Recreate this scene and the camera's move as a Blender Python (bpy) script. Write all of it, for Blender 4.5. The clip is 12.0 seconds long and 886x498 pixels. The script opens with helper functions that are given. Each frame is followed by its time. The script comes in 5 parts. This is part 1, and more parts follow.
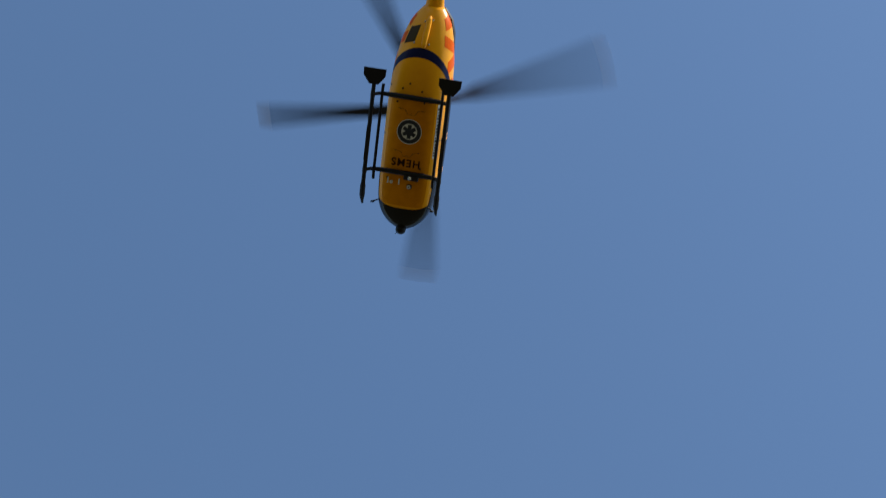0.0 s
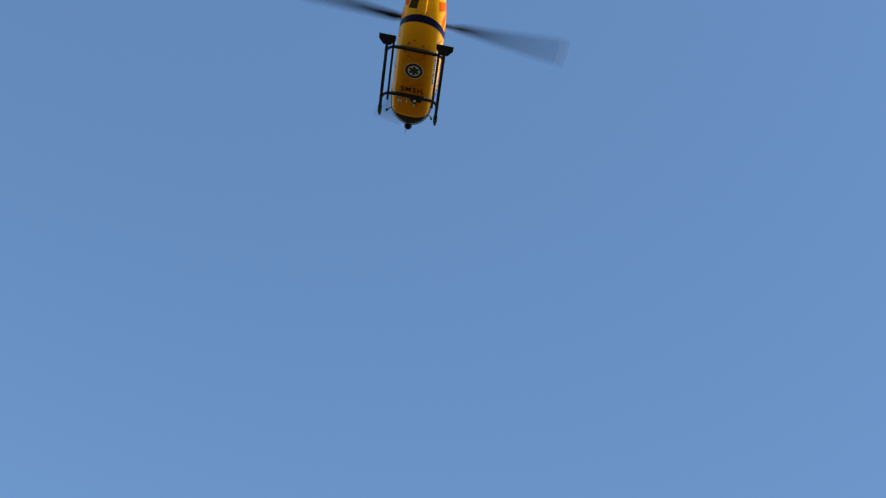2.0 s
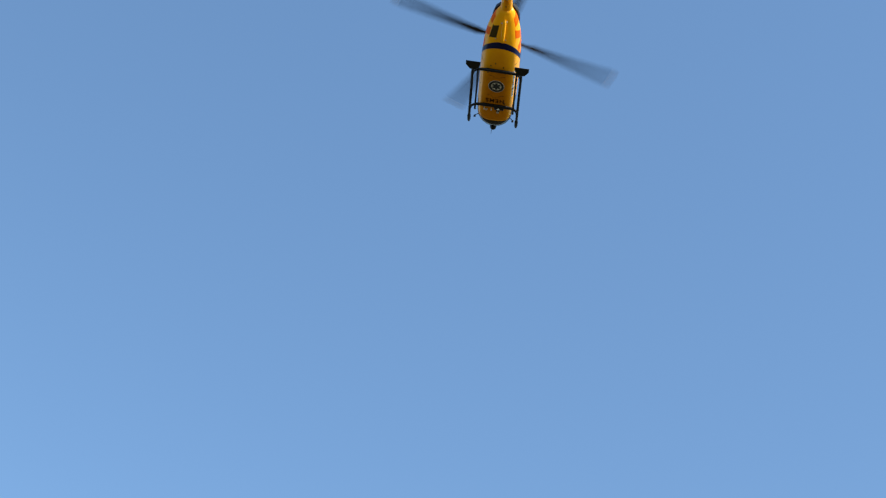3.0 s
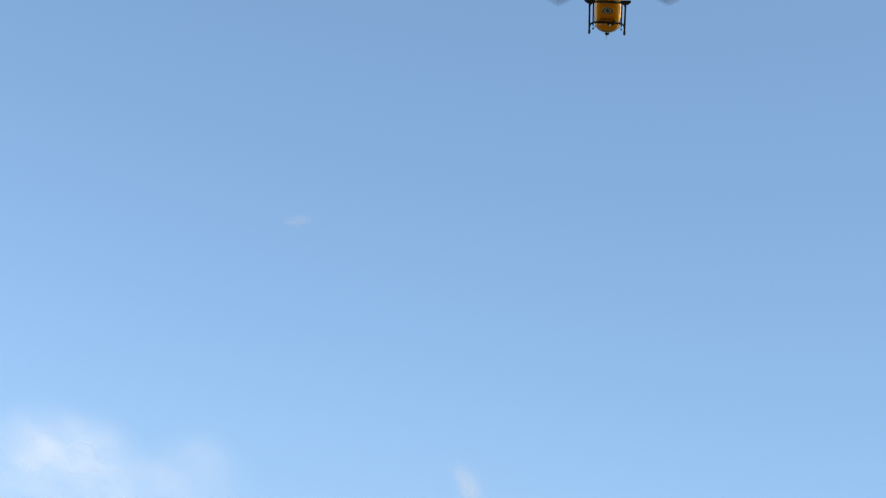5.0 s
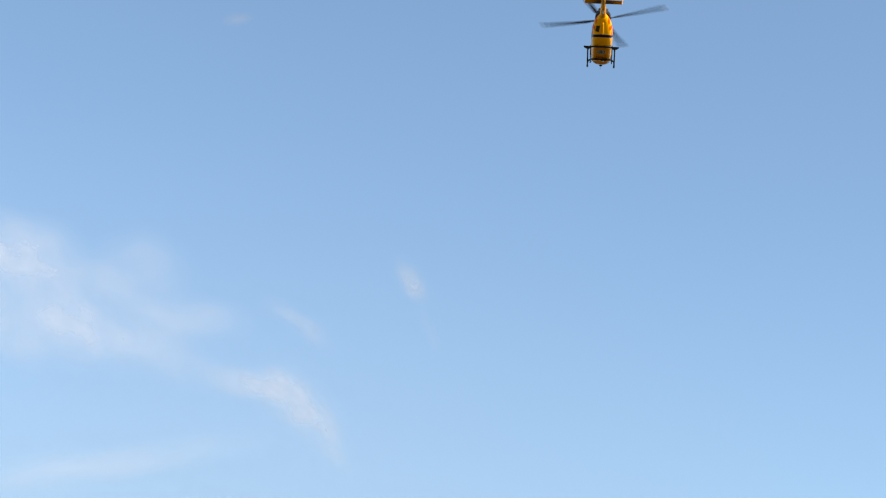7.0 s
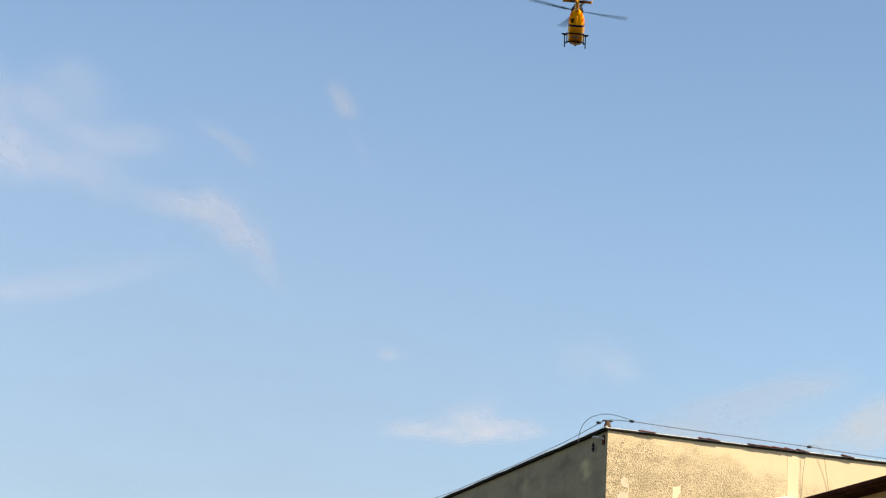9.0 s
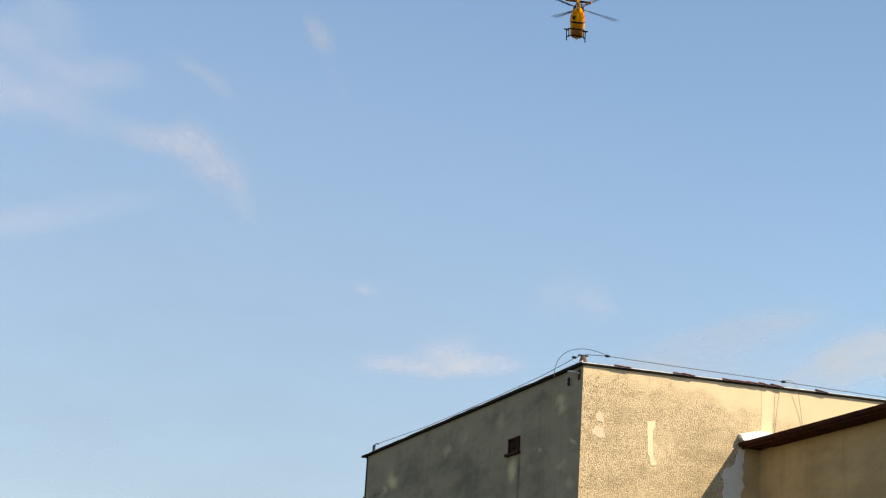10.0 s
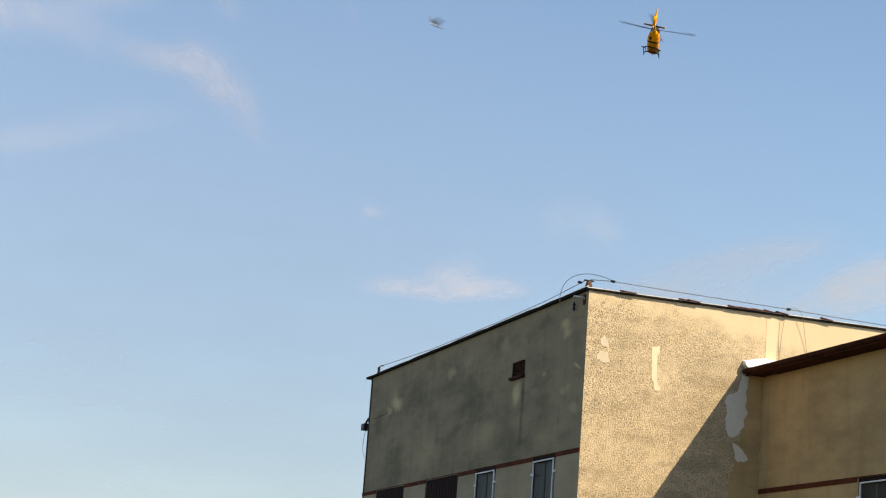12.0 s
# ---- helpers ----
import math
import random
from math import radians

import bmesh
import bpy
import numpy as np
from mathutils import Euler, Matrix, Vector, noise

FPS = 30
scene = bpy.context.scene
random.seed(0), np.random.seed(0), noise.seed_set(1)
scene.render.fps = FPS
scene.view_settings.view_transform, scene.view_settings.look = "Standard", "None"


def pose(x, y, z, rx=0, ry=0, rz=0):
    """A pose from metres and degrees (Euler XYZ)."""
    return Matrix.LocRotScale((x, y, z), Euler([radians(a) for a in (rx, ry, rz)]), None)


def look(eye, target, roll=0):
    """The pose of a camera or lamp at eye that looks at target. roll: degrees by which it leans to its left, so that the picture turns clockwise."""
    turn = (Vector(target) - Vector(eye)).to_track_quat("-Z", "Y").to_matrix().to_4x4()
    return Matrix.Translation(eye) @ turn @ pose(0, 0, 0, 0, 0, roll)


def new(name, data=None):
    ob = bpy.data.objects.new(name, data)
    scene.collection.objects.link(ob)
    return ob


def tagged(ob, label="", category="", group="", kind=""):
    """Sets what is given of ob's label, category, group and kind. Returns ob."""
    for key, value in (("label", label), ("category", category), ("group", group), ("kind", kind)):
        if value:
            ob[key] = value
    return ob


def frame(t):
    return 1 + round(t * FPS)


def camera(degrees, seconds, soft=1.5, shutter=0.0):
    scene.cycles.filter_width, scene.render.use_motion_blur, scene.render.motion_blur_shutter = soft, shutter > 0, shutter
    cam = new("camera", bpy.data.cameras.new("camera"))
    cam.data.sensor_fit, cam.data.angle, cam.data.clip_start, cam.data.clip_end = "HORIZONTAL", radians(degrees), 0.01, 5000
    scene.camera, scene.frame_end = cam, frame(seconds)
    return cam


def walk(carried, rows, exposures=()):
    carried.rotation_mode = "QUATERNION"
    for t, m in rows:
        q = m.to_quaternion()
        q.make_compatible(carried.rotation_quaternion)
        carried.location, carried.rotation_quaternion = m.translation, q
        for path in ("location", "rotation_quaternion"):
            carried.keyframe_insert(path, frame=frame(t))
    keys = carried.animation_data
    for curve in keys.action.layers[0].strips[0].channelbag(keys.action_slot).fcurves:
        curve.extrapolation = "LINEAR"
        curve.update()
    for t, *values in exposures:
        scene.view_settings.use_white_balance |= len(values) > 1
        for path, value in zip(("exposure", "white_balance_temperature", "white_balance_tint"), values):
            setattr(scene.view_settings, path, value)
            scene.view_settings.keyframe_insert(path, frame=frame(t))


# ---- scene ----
# the lens and the camera, which stands on the ground and is tilted down as the helicopter flies off
EYE = Vector((0, 0, 1.6))
cam = camera(26.0, 12.0, soft=1.15, shutter=0.17)


def aim(pitch, yaw, roll):
    """The camera's pose: degrees above the horizon, to the right of +y, and of lean."""
    p, y = radians(pitch), radians(yaw)
    way = Vector((math.cos(p) * math.sin(y), math.cos(p) * math.cos(y), math.sin(p)))
    return look(EYE, EYE + way * 10, roll)


CAMERA_ROWS = [
    (0.0, 71.17, -8.18, 9.45), (0.5, 66.94, -6.90, 9.24), (0.9, 61.76, -8.21, 10.3), (1.0, 59.76, -7.37, 9.94),
    (1.5, 53.54, -3.55, 9.55), (2.0, 46.56, -3.75, 10.42), (2.5, 43.29, -2.14, 10.33), (3.0, 39.67, -5.38, 10.54),
    (3.2, 38.39, -5.59, 9.66), (4.8, 29.06, -5.45, 8.09), (5.0, 27.31, -5.91, 6.54), (5.2, 25.84, -5.39, 5.90),
    (5.5, 24.99, -4.54, 5.27), (6.0, 23.93, -4.03, 5.44), (6.5, 22.70, -3.32, 4.73), (6.7, 22.28, -3.53, 5.06),
    (8.3, 17.69, -1.85, 4.09), (8.5, 17.42, -1.37, 3.94), (9.0, 16.25, -0.80, 3.58), (9.5, 15.04, -0.55, 3.71),
    (10.0, 14.35, 0.05, 3.51), (10.5, 13.78, -0.14, 3.95), (11.0, 13.09, 0.11, 4.25), (11.5, 12.50, 0.07, 4.25),
    (12.0, 12.05, 0.00, 4.27)]
walk(cam, [(t, aim(p, y, r)) for t, p, y, r in CAMERA_ROWS],
     exposures=[(0.0, 0.62, 6150, 4), (1.0, 0.74, 6060, 4), (1.5, 0.81, 6040, 3), (2.0, 0.95, 6040, 2), (3.0, 1.13, 6200, 0), (5.0, 1.20, 6750, 1), (6.5, 1.10, 6850, 2),
                (8.5, 0.90, 7050, 5), (10.5, 0.77, 7080, 7), (12.0, 0.74, 7120, 8)])

# ---- daylight ----
SUN_WAY = Vector((1.277, -0.857, 1.46)).normalized()
SUN_ELEVATION = math.asin(SUN_WAY.z)
SUN_ROTATION = math.atan2(SUN_WAY.x, SUN_WAY.y)
world = bpy.data.worlds.new("sky")
scene.world = world
world.use_nodes = True
wn = world.node_tree
wn.nodes.clear()
sky = wn.nodes.new("ShaderNodeTexSky")
sky.sky_type = "NISHITA"
sky.sun_disc = False
sky.sun_elevation, sky.sun_rotation = SUN_ELEVATION, SUN_ROTATION
sky.altitude, sky.air_density, sky.dust_density, sky.ozone_density = 100, 1.0, 0.5, 2.5
back = wn.nodes.new("ShaderNodeBackground")
back.inputs["Strength"].default_value = 0.11
out = wn.nodes.new("ShaderNodeOutputWorld")
wn.links.new(sky.outputs["Color"], back.inputs["Color"])
wn.links.new(back.outputs["Background"], out.inputs["Surface"])

sun_data = bpy.data.lights.new("sun", "SUN")
sun_data.energy, sun_data.angle, sun_data.color = 4.2, radians(0.5), (1.0, 0.90, 0.74)
sun = new("sun", sun_data)
sun.matrix_world = look(SUN_WAY * 60, (0, 0, 0))


# ---- materials ----
def material(name, colour, rough=0.6, metal=0.0, second=None, grain=20.0, stain=1.5, amount=0.5, bump=0.0, bump_scale=60.0,
             coat=0.0, spec=0.5):
    """A surface with its colour varied at two sizes, and fine relief."""
    m = bpy.data.materials.new(name)
    m.use_nodes = True
    t = m.node_tree
    b = t.nodes["Principled BSDF"]
    b.inputs["Roughness"].default_value, b.inputs["Metallic"].default_value = rough, metal
    b.inputs["Coat Weight"].default_value = coat
    b.inputs["Specular IOR Level"].default_value = spec
    c = t.nodes.new("ShaderNodeTexCoord")
    fine, wide = t.nodes.new("ShaderNodeTexNoise"), t.nodes.new("ShaderNodeTexNoise")
    for n, s, d in ((fine, grain, 4.0), (wide, stain, 6.0)):
        n.inputs["Scale"].default_value, n.inputs["Detail"].default_value = s, d
        t.links.new(c.outputs["Object"], n.inputs["Vector"])
    add = t.nodes.new("ShaderNodeMath")
    add.operation = "ADD"
    t.links.new(fine.outputs["Fac"], add.inputs[0])
    t.links.new(wide.outputs["Fac"], add.inputs[1])
    span = t.nodes.new("ShaderNodeMapRange")
    span.inputs["From Min"].default_value, span.inputs["From Max"].default_value = 0.75, 1.25
    span.inputs["To Max"].default_value = amount
    t.links.new(add.outputs["Value"], span.inputs["Value"])
    mix = t.nodes.new("ShaderNodeMix")
    mix.data_type = "RGBA"
    second = second or tuple(0.6 * v for v in colour)
    mix.inputs[6].default_value, mix.inputs[7].default_value = (*colour, 1), (*second, 1)
    t.links.new(span.outputs["Result"], mix.inputs[0])
    t.links.new(mix.outputs[2], b.inputs["Base Color"])
    if bump:
        r, k = t.nodes.new("ShaderNodeTexNoise"), t.nodes.new("ShaderNodeBump")
        r.inputs["Scale"].default_value, r.inputs["Detail"].default_value = bump_scale, 3.0
        k.inputs["Strength"].default_value, k.inputs["Distance"].default_value = bump, 0.02
        t.links.new(c.outputs["Object"], r.inputs["Vector"])
        t.links.new(r.outputs["Fac"], k.inputs["Height"])
        t.links.new(k.outputs["Normal"], b.inputs["Normal"])
    return m


def soft_spots(t, where, spots):
    """The sum of soft oval spots (x, z, half-width, half-height, lean in degrees, weight) in the plane of x and the second axis of where."""
    total = None
    for x, z, rx, rz, lean, weight in spots:
        mp = t.nodes.new("ShaderNodeMapping")
        mp.vector_type = "TEXTURE"
        mp.inputs["Location"].default_value, mp.inputs["Rotation"].default_value = (x, z, 0), (0, 0, radians(lean))
        mp.inputs["Scale"].default_value = (rx, rz, 1)
        t.links.new(where, mp.inputs["Vector"])
        ln = t.nodes.new("ShaderNodeVectorMath")
        ln.operation = "LENGTH"
        t.links.new(mp.outputs["Vector"], ln.inputs[0])
        fade = t.nodes.new("ShaderNodeMapRange")
        fade.interpolation_type = "SMOOTHERSTEP"
        fade.inputs["From Min"].default_value, fade.inputs["From Max"].default_value = 0.0, 1.0
        fade.inputs["To Min"].default_value, fade.inputs["To Max"].default_value = weight, 0.0
        t.links.new(ln.outputs["Value"], fade.inputs["Value"])
        if total is None:
            total = fade.outputs["Result"]
        else:
            add = t.nodes.new("ShaderNodeMath")
            add.operation = "ADD"
            t.links.new(total, add.inputs[0])
            t.links.new(fade.outputs["Result"], add.inputs[1])
            total = add.outputs["Value"]
    return total


def flat_place(t, vector, wobble, scale):
    """x and z of a vector as x and y, shaken by noise so that edges run ragged."""
    n = t.nodes.new("ShaderNodeTexNoise")
    n.inputs["Scale"].default_value, n.inputs["Detail"].default_value = scale, 5.0
    t.links.new(vector, n.inputs["Vector"])
    shake = t.nodes.new("ShaderNodeVectorMath")
    shake.operation = "MULTIPLY_ADD"
    shake.inputs[1].default_value, shake.inputs[2].default_value = (wobble,) * 3, (-wobble / 2,) * 3
    t.links.new(n.outputs["Color"], shake.inputs[0])
    add = t.nodes.new("ShaderNodeVectorMath")
    add.operation = "ADD"
    t.links.new(vector, add.inputs[0])
    t.links.new(shake.outputs["Vector"], add.inputs[1])
    sp, cb = t.nodes.new("ShaderNodeSeparateXYZ"), t.nodes.new("ShaderNodeCombineXYZ")
    t.links.new(add.outputs["Vector"], sp.inputs["Vector"])
    t.links.new(sp.outputs["X"], cb.inputs["X"])
    t.links.new(sp.outputs["Z"], cb.inputs["Y"])
    return cb.outputs["Vector"]


def roughcast(name, colour, pit, dirt, pits=0.5, streaks=0.4, relief=1.0, smear=0.4, coat=(0.0, 20.0, 0.3), grain=25.0, deep=1.0,
              washed=(), washed_tint=(0.5, 0.4, 0.27), drips=()):
    """Old pebbledash render: pitted grains, rain streaks and broad dirt."""
    m = bpy.data.materials.new(name)
    m.use_nodes = True
    t = m.node_tree
    b = t.nodes["Principled BSDF"]
    b.inputs["Roughness"].default_value, b.inputs["Specular IOR Level"].default_value = 0.92, 0.2
    c = t.nodes.new("ShaderNodeTexCoord")

    def noise_of(scale, detail, stretch=None, rough=0.55):
        n = t.nodes.new("ShaderNodeTexNoise")
        n.inputs["Scale"].default_value, n.inputs["Detail"].default_value, n.inputs["Roughness"].default_value = scale, detail, rough
        if stretch:
            mp = t.nodes.new("ShaderNodeMapping")
            mp.inputs["Scale"].default_value = stretch
            t.links.new(c.outputs["Object"], mp.inputs["Vector"])
            t.links.new(mp.outputs["Vector"], n.inputs["Vector"])
        else:
            t.links.new(c.outputs["Object"], n.inputs["Vector"])
        return n.outputs["Fac"]

    def ramp(value, a, z, to=1.0):
        r = t.nodes.new("ShaderNodeMapRange")
        r.interpolation_type = "SMOOTHSTEP"
        r.inputs["From Min"].default_value, r.inputs["From Max"].default_value, r.inputs["To Max"].default_value = a, z, to
        t.links.new(value, r.inputs["Value"])
        return r.outputs["Result"]

    def times(x, y):
        n = t.nodes.new("ShaderNodeMath")
        n.operation = "MULTIPLY"
        t.links.new(x, n.inputs[0])
        t.links.new(y, n.inputs[1])
        return n.outputs["Value"]

    def blend(fac, one, two):
        n = t.nodes.new("ShaderNodeMix")
        n.data_type = "RGBA"
        t.links.new(fac, n.inputs[0])
        for k, v in ((6, one), (7, two)):
            if isinstance(v, tuple):
                n.inputs[k].default_value = (*v, 1)
            else:
                t.links.new(v, n.inputs[k])
        return n.outputs[2]

    # a smoother coat near the top, its lower edge ragged and falling to one side
    spot = t.nodes.new("ShaderNodeSeparateXYZ")
    t.links.new(c.outputs["Object"], spot.inputs["Vector"])

    def plus(x, y, k):
        n = t.nodes.new("ShaderNodeMath")
        n.operation = "MULTIPLY_ADD"
        t.links.new(y, n.inputs[0])
        n.inputs[1].default_value = k
        t.links.new(x, n.inputs[2])
        return n.outputs["Value"]

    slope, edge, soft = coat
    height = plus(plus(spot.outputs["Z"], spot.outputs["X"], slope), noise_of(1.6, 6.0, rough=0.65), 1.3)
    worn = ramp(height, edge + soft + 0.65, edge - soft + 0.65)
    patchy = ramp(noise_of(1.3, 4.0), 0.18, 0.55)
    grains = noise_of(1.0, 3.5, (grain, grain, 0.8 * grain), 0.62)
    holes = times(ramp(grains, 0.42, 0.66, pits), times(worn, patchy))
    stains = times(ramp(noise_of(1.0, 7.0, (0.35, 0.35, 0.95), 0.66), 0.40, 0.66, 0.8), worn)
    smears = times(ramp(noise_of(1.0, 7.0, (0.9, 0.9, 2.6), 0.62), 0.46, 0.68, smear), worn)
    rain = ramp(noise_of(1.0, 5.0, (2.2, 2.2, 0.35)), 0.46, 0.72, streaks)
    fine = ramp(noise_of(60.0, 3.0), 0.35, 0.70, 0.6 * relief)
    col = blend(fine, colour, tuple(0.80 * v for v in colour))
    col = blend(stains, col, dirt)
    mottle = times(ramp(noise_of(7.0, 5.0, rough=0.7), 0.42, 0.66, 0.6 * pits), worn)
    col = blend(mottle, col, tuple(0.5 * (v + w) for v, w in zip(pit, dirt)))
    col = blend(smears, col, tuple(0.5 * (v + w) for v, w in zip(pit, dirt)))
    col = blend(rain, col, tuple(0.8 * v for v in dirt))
    # pits darkened in colour too, for the shade of their relief
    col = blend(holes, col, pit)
    # spots washed pale by rain, and dark runs below fittings
    for spots, tint, shake in ((washed, washed_tint, 0.30), (drips, tuple(0.55 * v for v in dirt), 0.05)):
        if spots:
            col = blend(soft_spots(t, flat_place(t, c.outputs["Object"], shake, 3.0), spots), col, tint)
    t.links.new(col, b.inputs["Base Color"])
    k = t.nodes.new("ShaderNodeBump")
    k.invert = True
    k.inputs["Strength"].default_value, k.inputs["Distance"].default_value = 0.4 * relief, 0.012 * deep
    t.links.new(holes, k.inputs["Height"])
    k2 = t.nodes.new("ShaderNodeBump")
    k2.inputs["Strength"].default_value, k2.inputs["Distance"].default_value = 0.8 * relief, 0.012 * deep
    t.links.new(times(noise_of(38.0, 4.0), worn), k2.inputs["Height"])
    t.links.new(k.outputs["Normal"], k2.inputs["Normal"])
    t.links.new(k2.outputs["Normal"], b.inputs["Normal"])
    return m


def glass(name, tint=(0.010, 0.012, 0.014), spec=0.7, rough=0.06):
    m = material(name, tint, rough=rough, amount=0.2, spec=spec)
    return m


def cloud_material(name, seed, density, spots, fibre, tint):
    """White vapour in soft wisps (x, y, half-width, half-height, lean, weight), frayed by drawn-out noise and thinning to nothing."""
    m = bpy.data.materials.new(name)
    m.use_nodes = True
    t = m.node_tree
    t.nodes.clear()
    o = t.nodes.new("ShaderNodeOutputMaterial")
    mix, clear = t.nodes.new("ShaderNodeMixShader"), t.nodes.new("ShaderNodeBsdfTransparent")
    white = t.nodes.new("ShaderNodeBsdfDiffuse")
    white.inputs["Color"].default_value = (*tint, 1)
    # vapour scatters the sunlight alike to all sides
    even = t.nodes.new("ShaderNodeCombineXYZ")
    for k in range(3):
        even.inputs[k].default_value = SUN_WAY[k]
    t.links.new(even.outputs["Vector"], white.inputs["Normal"])
    c = t.nodes.new("ShaderNodeTexCoord")
    lean, stretch, scale, patchy = fibre

    def vapour(size, detail, rough, shift, long):
        mp, n = t.nodes.new("ShaderNodeMapping"), t.nodes.new("ShaderNodeTexNoise")
        mp.vector_type = "TEXTURE"
        mp.inputs["Location"].default_value = (seed * 310.0 + shift, seed * 170.0, seed * 90.0)
        mp.inputs["Rotation"].default_value, mp.inputs["Scale"].default_value = (0, 0, radians(lean)), (size * long, size, size)
        n.inputs["Scale"].default_value, n.inputs["Detail"].default_value, n.inputs["Roughness"].default_value = 1.0, detail, rough
        t.links.new(c.outputs["Object"], mp.inputs["Vector"])
        t.links.new(mp.outputs["Vector"], n.inputs["Vector"])
        return n

    # places shaken at two sizes, so that the wisps fray
    place = c.outputs["Object"]
    for size, amount, shift in ((2.0 * scale, 1.2 * scale, 11.0), (0.6 * scale, 0.4 * scale, 37.0)):
        n = vapour(size, 4.0, 0.5, shift, stretch)
        shake, add = t.nodes.new("ShaderNodeVectorMath"), t.nodes.new("ShaderNodeVectorMath")
        shake.operation, add.operation = "MULTIPLY_ADD", "ADD"
        shake.inputs[1].default_value, shake.inputs[2].default_value = (amount,) * 3, (-amount / 2,) * 3
        t.links.new(n.outputs["Color"], shake.inputs[0])
        t.links.new(place, add.inputs[0])
        t.links.new(shake.outputs["Vector"], add.inputs[1])
        place = add.outputs["Vector"]
    flat = t.nodes.new("ShaderNodeVectorMath")
    flat.operation = "MULTIPLY"
    flat.inputs[1].default_value = (1, 1, 0)
    t.links.new(place, flat.inputs[0])
    total = soft_spots(t, flat.outputs["Vector"], spots)
    # thicker and thinner strands
    thick = t.nodes.new("ShaderNodeMapRange")
    thick.inputs["From Min"].default_value, thick.inputs["From Max"].default_value = 0.28, 0.72
    thick.inputs["To Min"].default_value, thick.inputs["To Max"].default_value = 1.0 - 0.62 * patchy, 1.0 + 0.45 * patchy
    t.links.new(vapour(scale, 5.0, 0.48, 71.0, stretch).outputs["Fac"], thick.inputs["Value"])
    a = t.nodes.new("ShaderNodeMath")
    a.operation = "MULTIPLY"
    t.links.new(total, a.inputs[0])
    t.links.new(thick.outputs["Result"], a.inputs[1])
    d = t.nodes.new("ShaderNodeMath")
    d.operation, d.use_clamp = "MULTIPLY", True
    d.inputs[1].default_value = density
    t.links.new(a.outputs["Value"], d.inputs[0])
    t.links.new(d.outputs["Value"], mix.inputs["Fac"])
    t.links.new(clear.outputs["BSDF"], mix.inputs[1])
    t.links.new(white.outputs["BSDF"], mix.inputs[2])
    t.links.new(mix.outputs["Shader"], o.inputs["Surface"])
    return m


YELLOW = material("yellow_paint", (0.94, 0.395, 0.002), rough=0.28, second=(0.87, 0.345, 0.002), grain=9, stain=0.9, amount=0.5, coat=0.0, spec=0.16)
BROWN_BLACK = material("faded_brown_black_paint", (0.045, 0.018, 0.004), rough=0.5, amount=0.4, spec=0.05)
# darker copy of the yellow, with the underside's shade in its colour
SHADED_YELLOW = material("shaded_yellow_paint", (0.76, 0.275, 0.001), rough=0.35, second=(0.60, 0.20, 0.001), grain=5, stain=1.4, amount=0.7, spec=0.04)
ORANGE = material("orange_red_paint", (0.82, 0.125, 0.002), rough=0.3, amount=0.3, spec=0.03)
NAVY = material("navy_paint", (0.008, 0.011, 0.055), rough=0.3, amount=0.3, spec=0.1)
EMBLEM = material("blue_black_paint", (0.012, 0.018, 0.035), rough=0.4, amount=0.3)
BLACK = material("black_metal", (0.008, 0.008, 0.010), rough=0.5, amount=0.5, spec=0.25)
DARK_GREY = material("dark_grey_composite", (0.012, 0.012, 0.015), rough=0.55, amount=0.5, spec=0.3)
TIP_GREY = material("pale_grey_paint", (0.42, 0.37, 0.355), rough=0.5, amount=0.4)
WHITE = material("white_paint", (0.78, 0.78, 0.76), rough=0.45, second=(0.6, 0.6, 0.57), amount=0.5)
STEEL = material("dull_steel", (0.45, 0.45, 0.46), rough=0.4, metal=0.9, amount=0.4)
COCKPIT_GLASS = glass("smoked_glass", (0.018, 0.017, 0.015), 0.12)
REAR_GLASS = glass("brown_tinted_glass", (0.055, 0.036, 0.010), 0.05, 0.15)
LENS = material("lamp_lens", (0.75, 0.75, 0.72), rough=0.1, amount=0.2)
RED_LENS = material("red_lamp_lens", (0.6, 0.03, 0.02), rough=0.15, amount=0.2)
RUST = material("rust_red_sheet", (0.145, 0.036, 0.017), rough=0.9, second=(0.055, 0.018, 0.010), grain=14, stain=2.2, amount=0.9, bump=0.3, bump_scale=40, spec=0.1)
VENT_RUST = material("dark_rust_sheet", (0.075, 0.023, 0.014), rough=0.9, second=(0.03, 0.012, 0.009), grain=14, stain=3, amount=0.8, bump=0.2, spec=0.1)
RUST_BRIGHT = material("rusty_tile", (0.42, 0.13, 0.07), rough=0.85, second=(0.14, 0.05, 0.03), grain=25, stain=5, amount=0.9, bump=0.4)
ZINC = material("weathered_zinc", (0.58, 0.57, 0.55), rough=0.5, metal=0.15, second=(0.26, 0.23, 0.20), grain=12, stain=2, amount=0.8)
FELT = material("bitumen_felt", (0.024, 0.022, 0.020), rough=0.95, amount=0.7, bump=0.4, spec=0.08)
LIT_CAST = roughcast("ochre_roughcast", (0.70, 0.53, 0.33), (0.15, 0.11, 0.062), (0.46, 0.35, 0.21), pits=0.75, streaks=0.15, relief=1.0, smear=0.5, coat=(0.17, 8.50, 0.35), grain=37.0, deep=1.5)
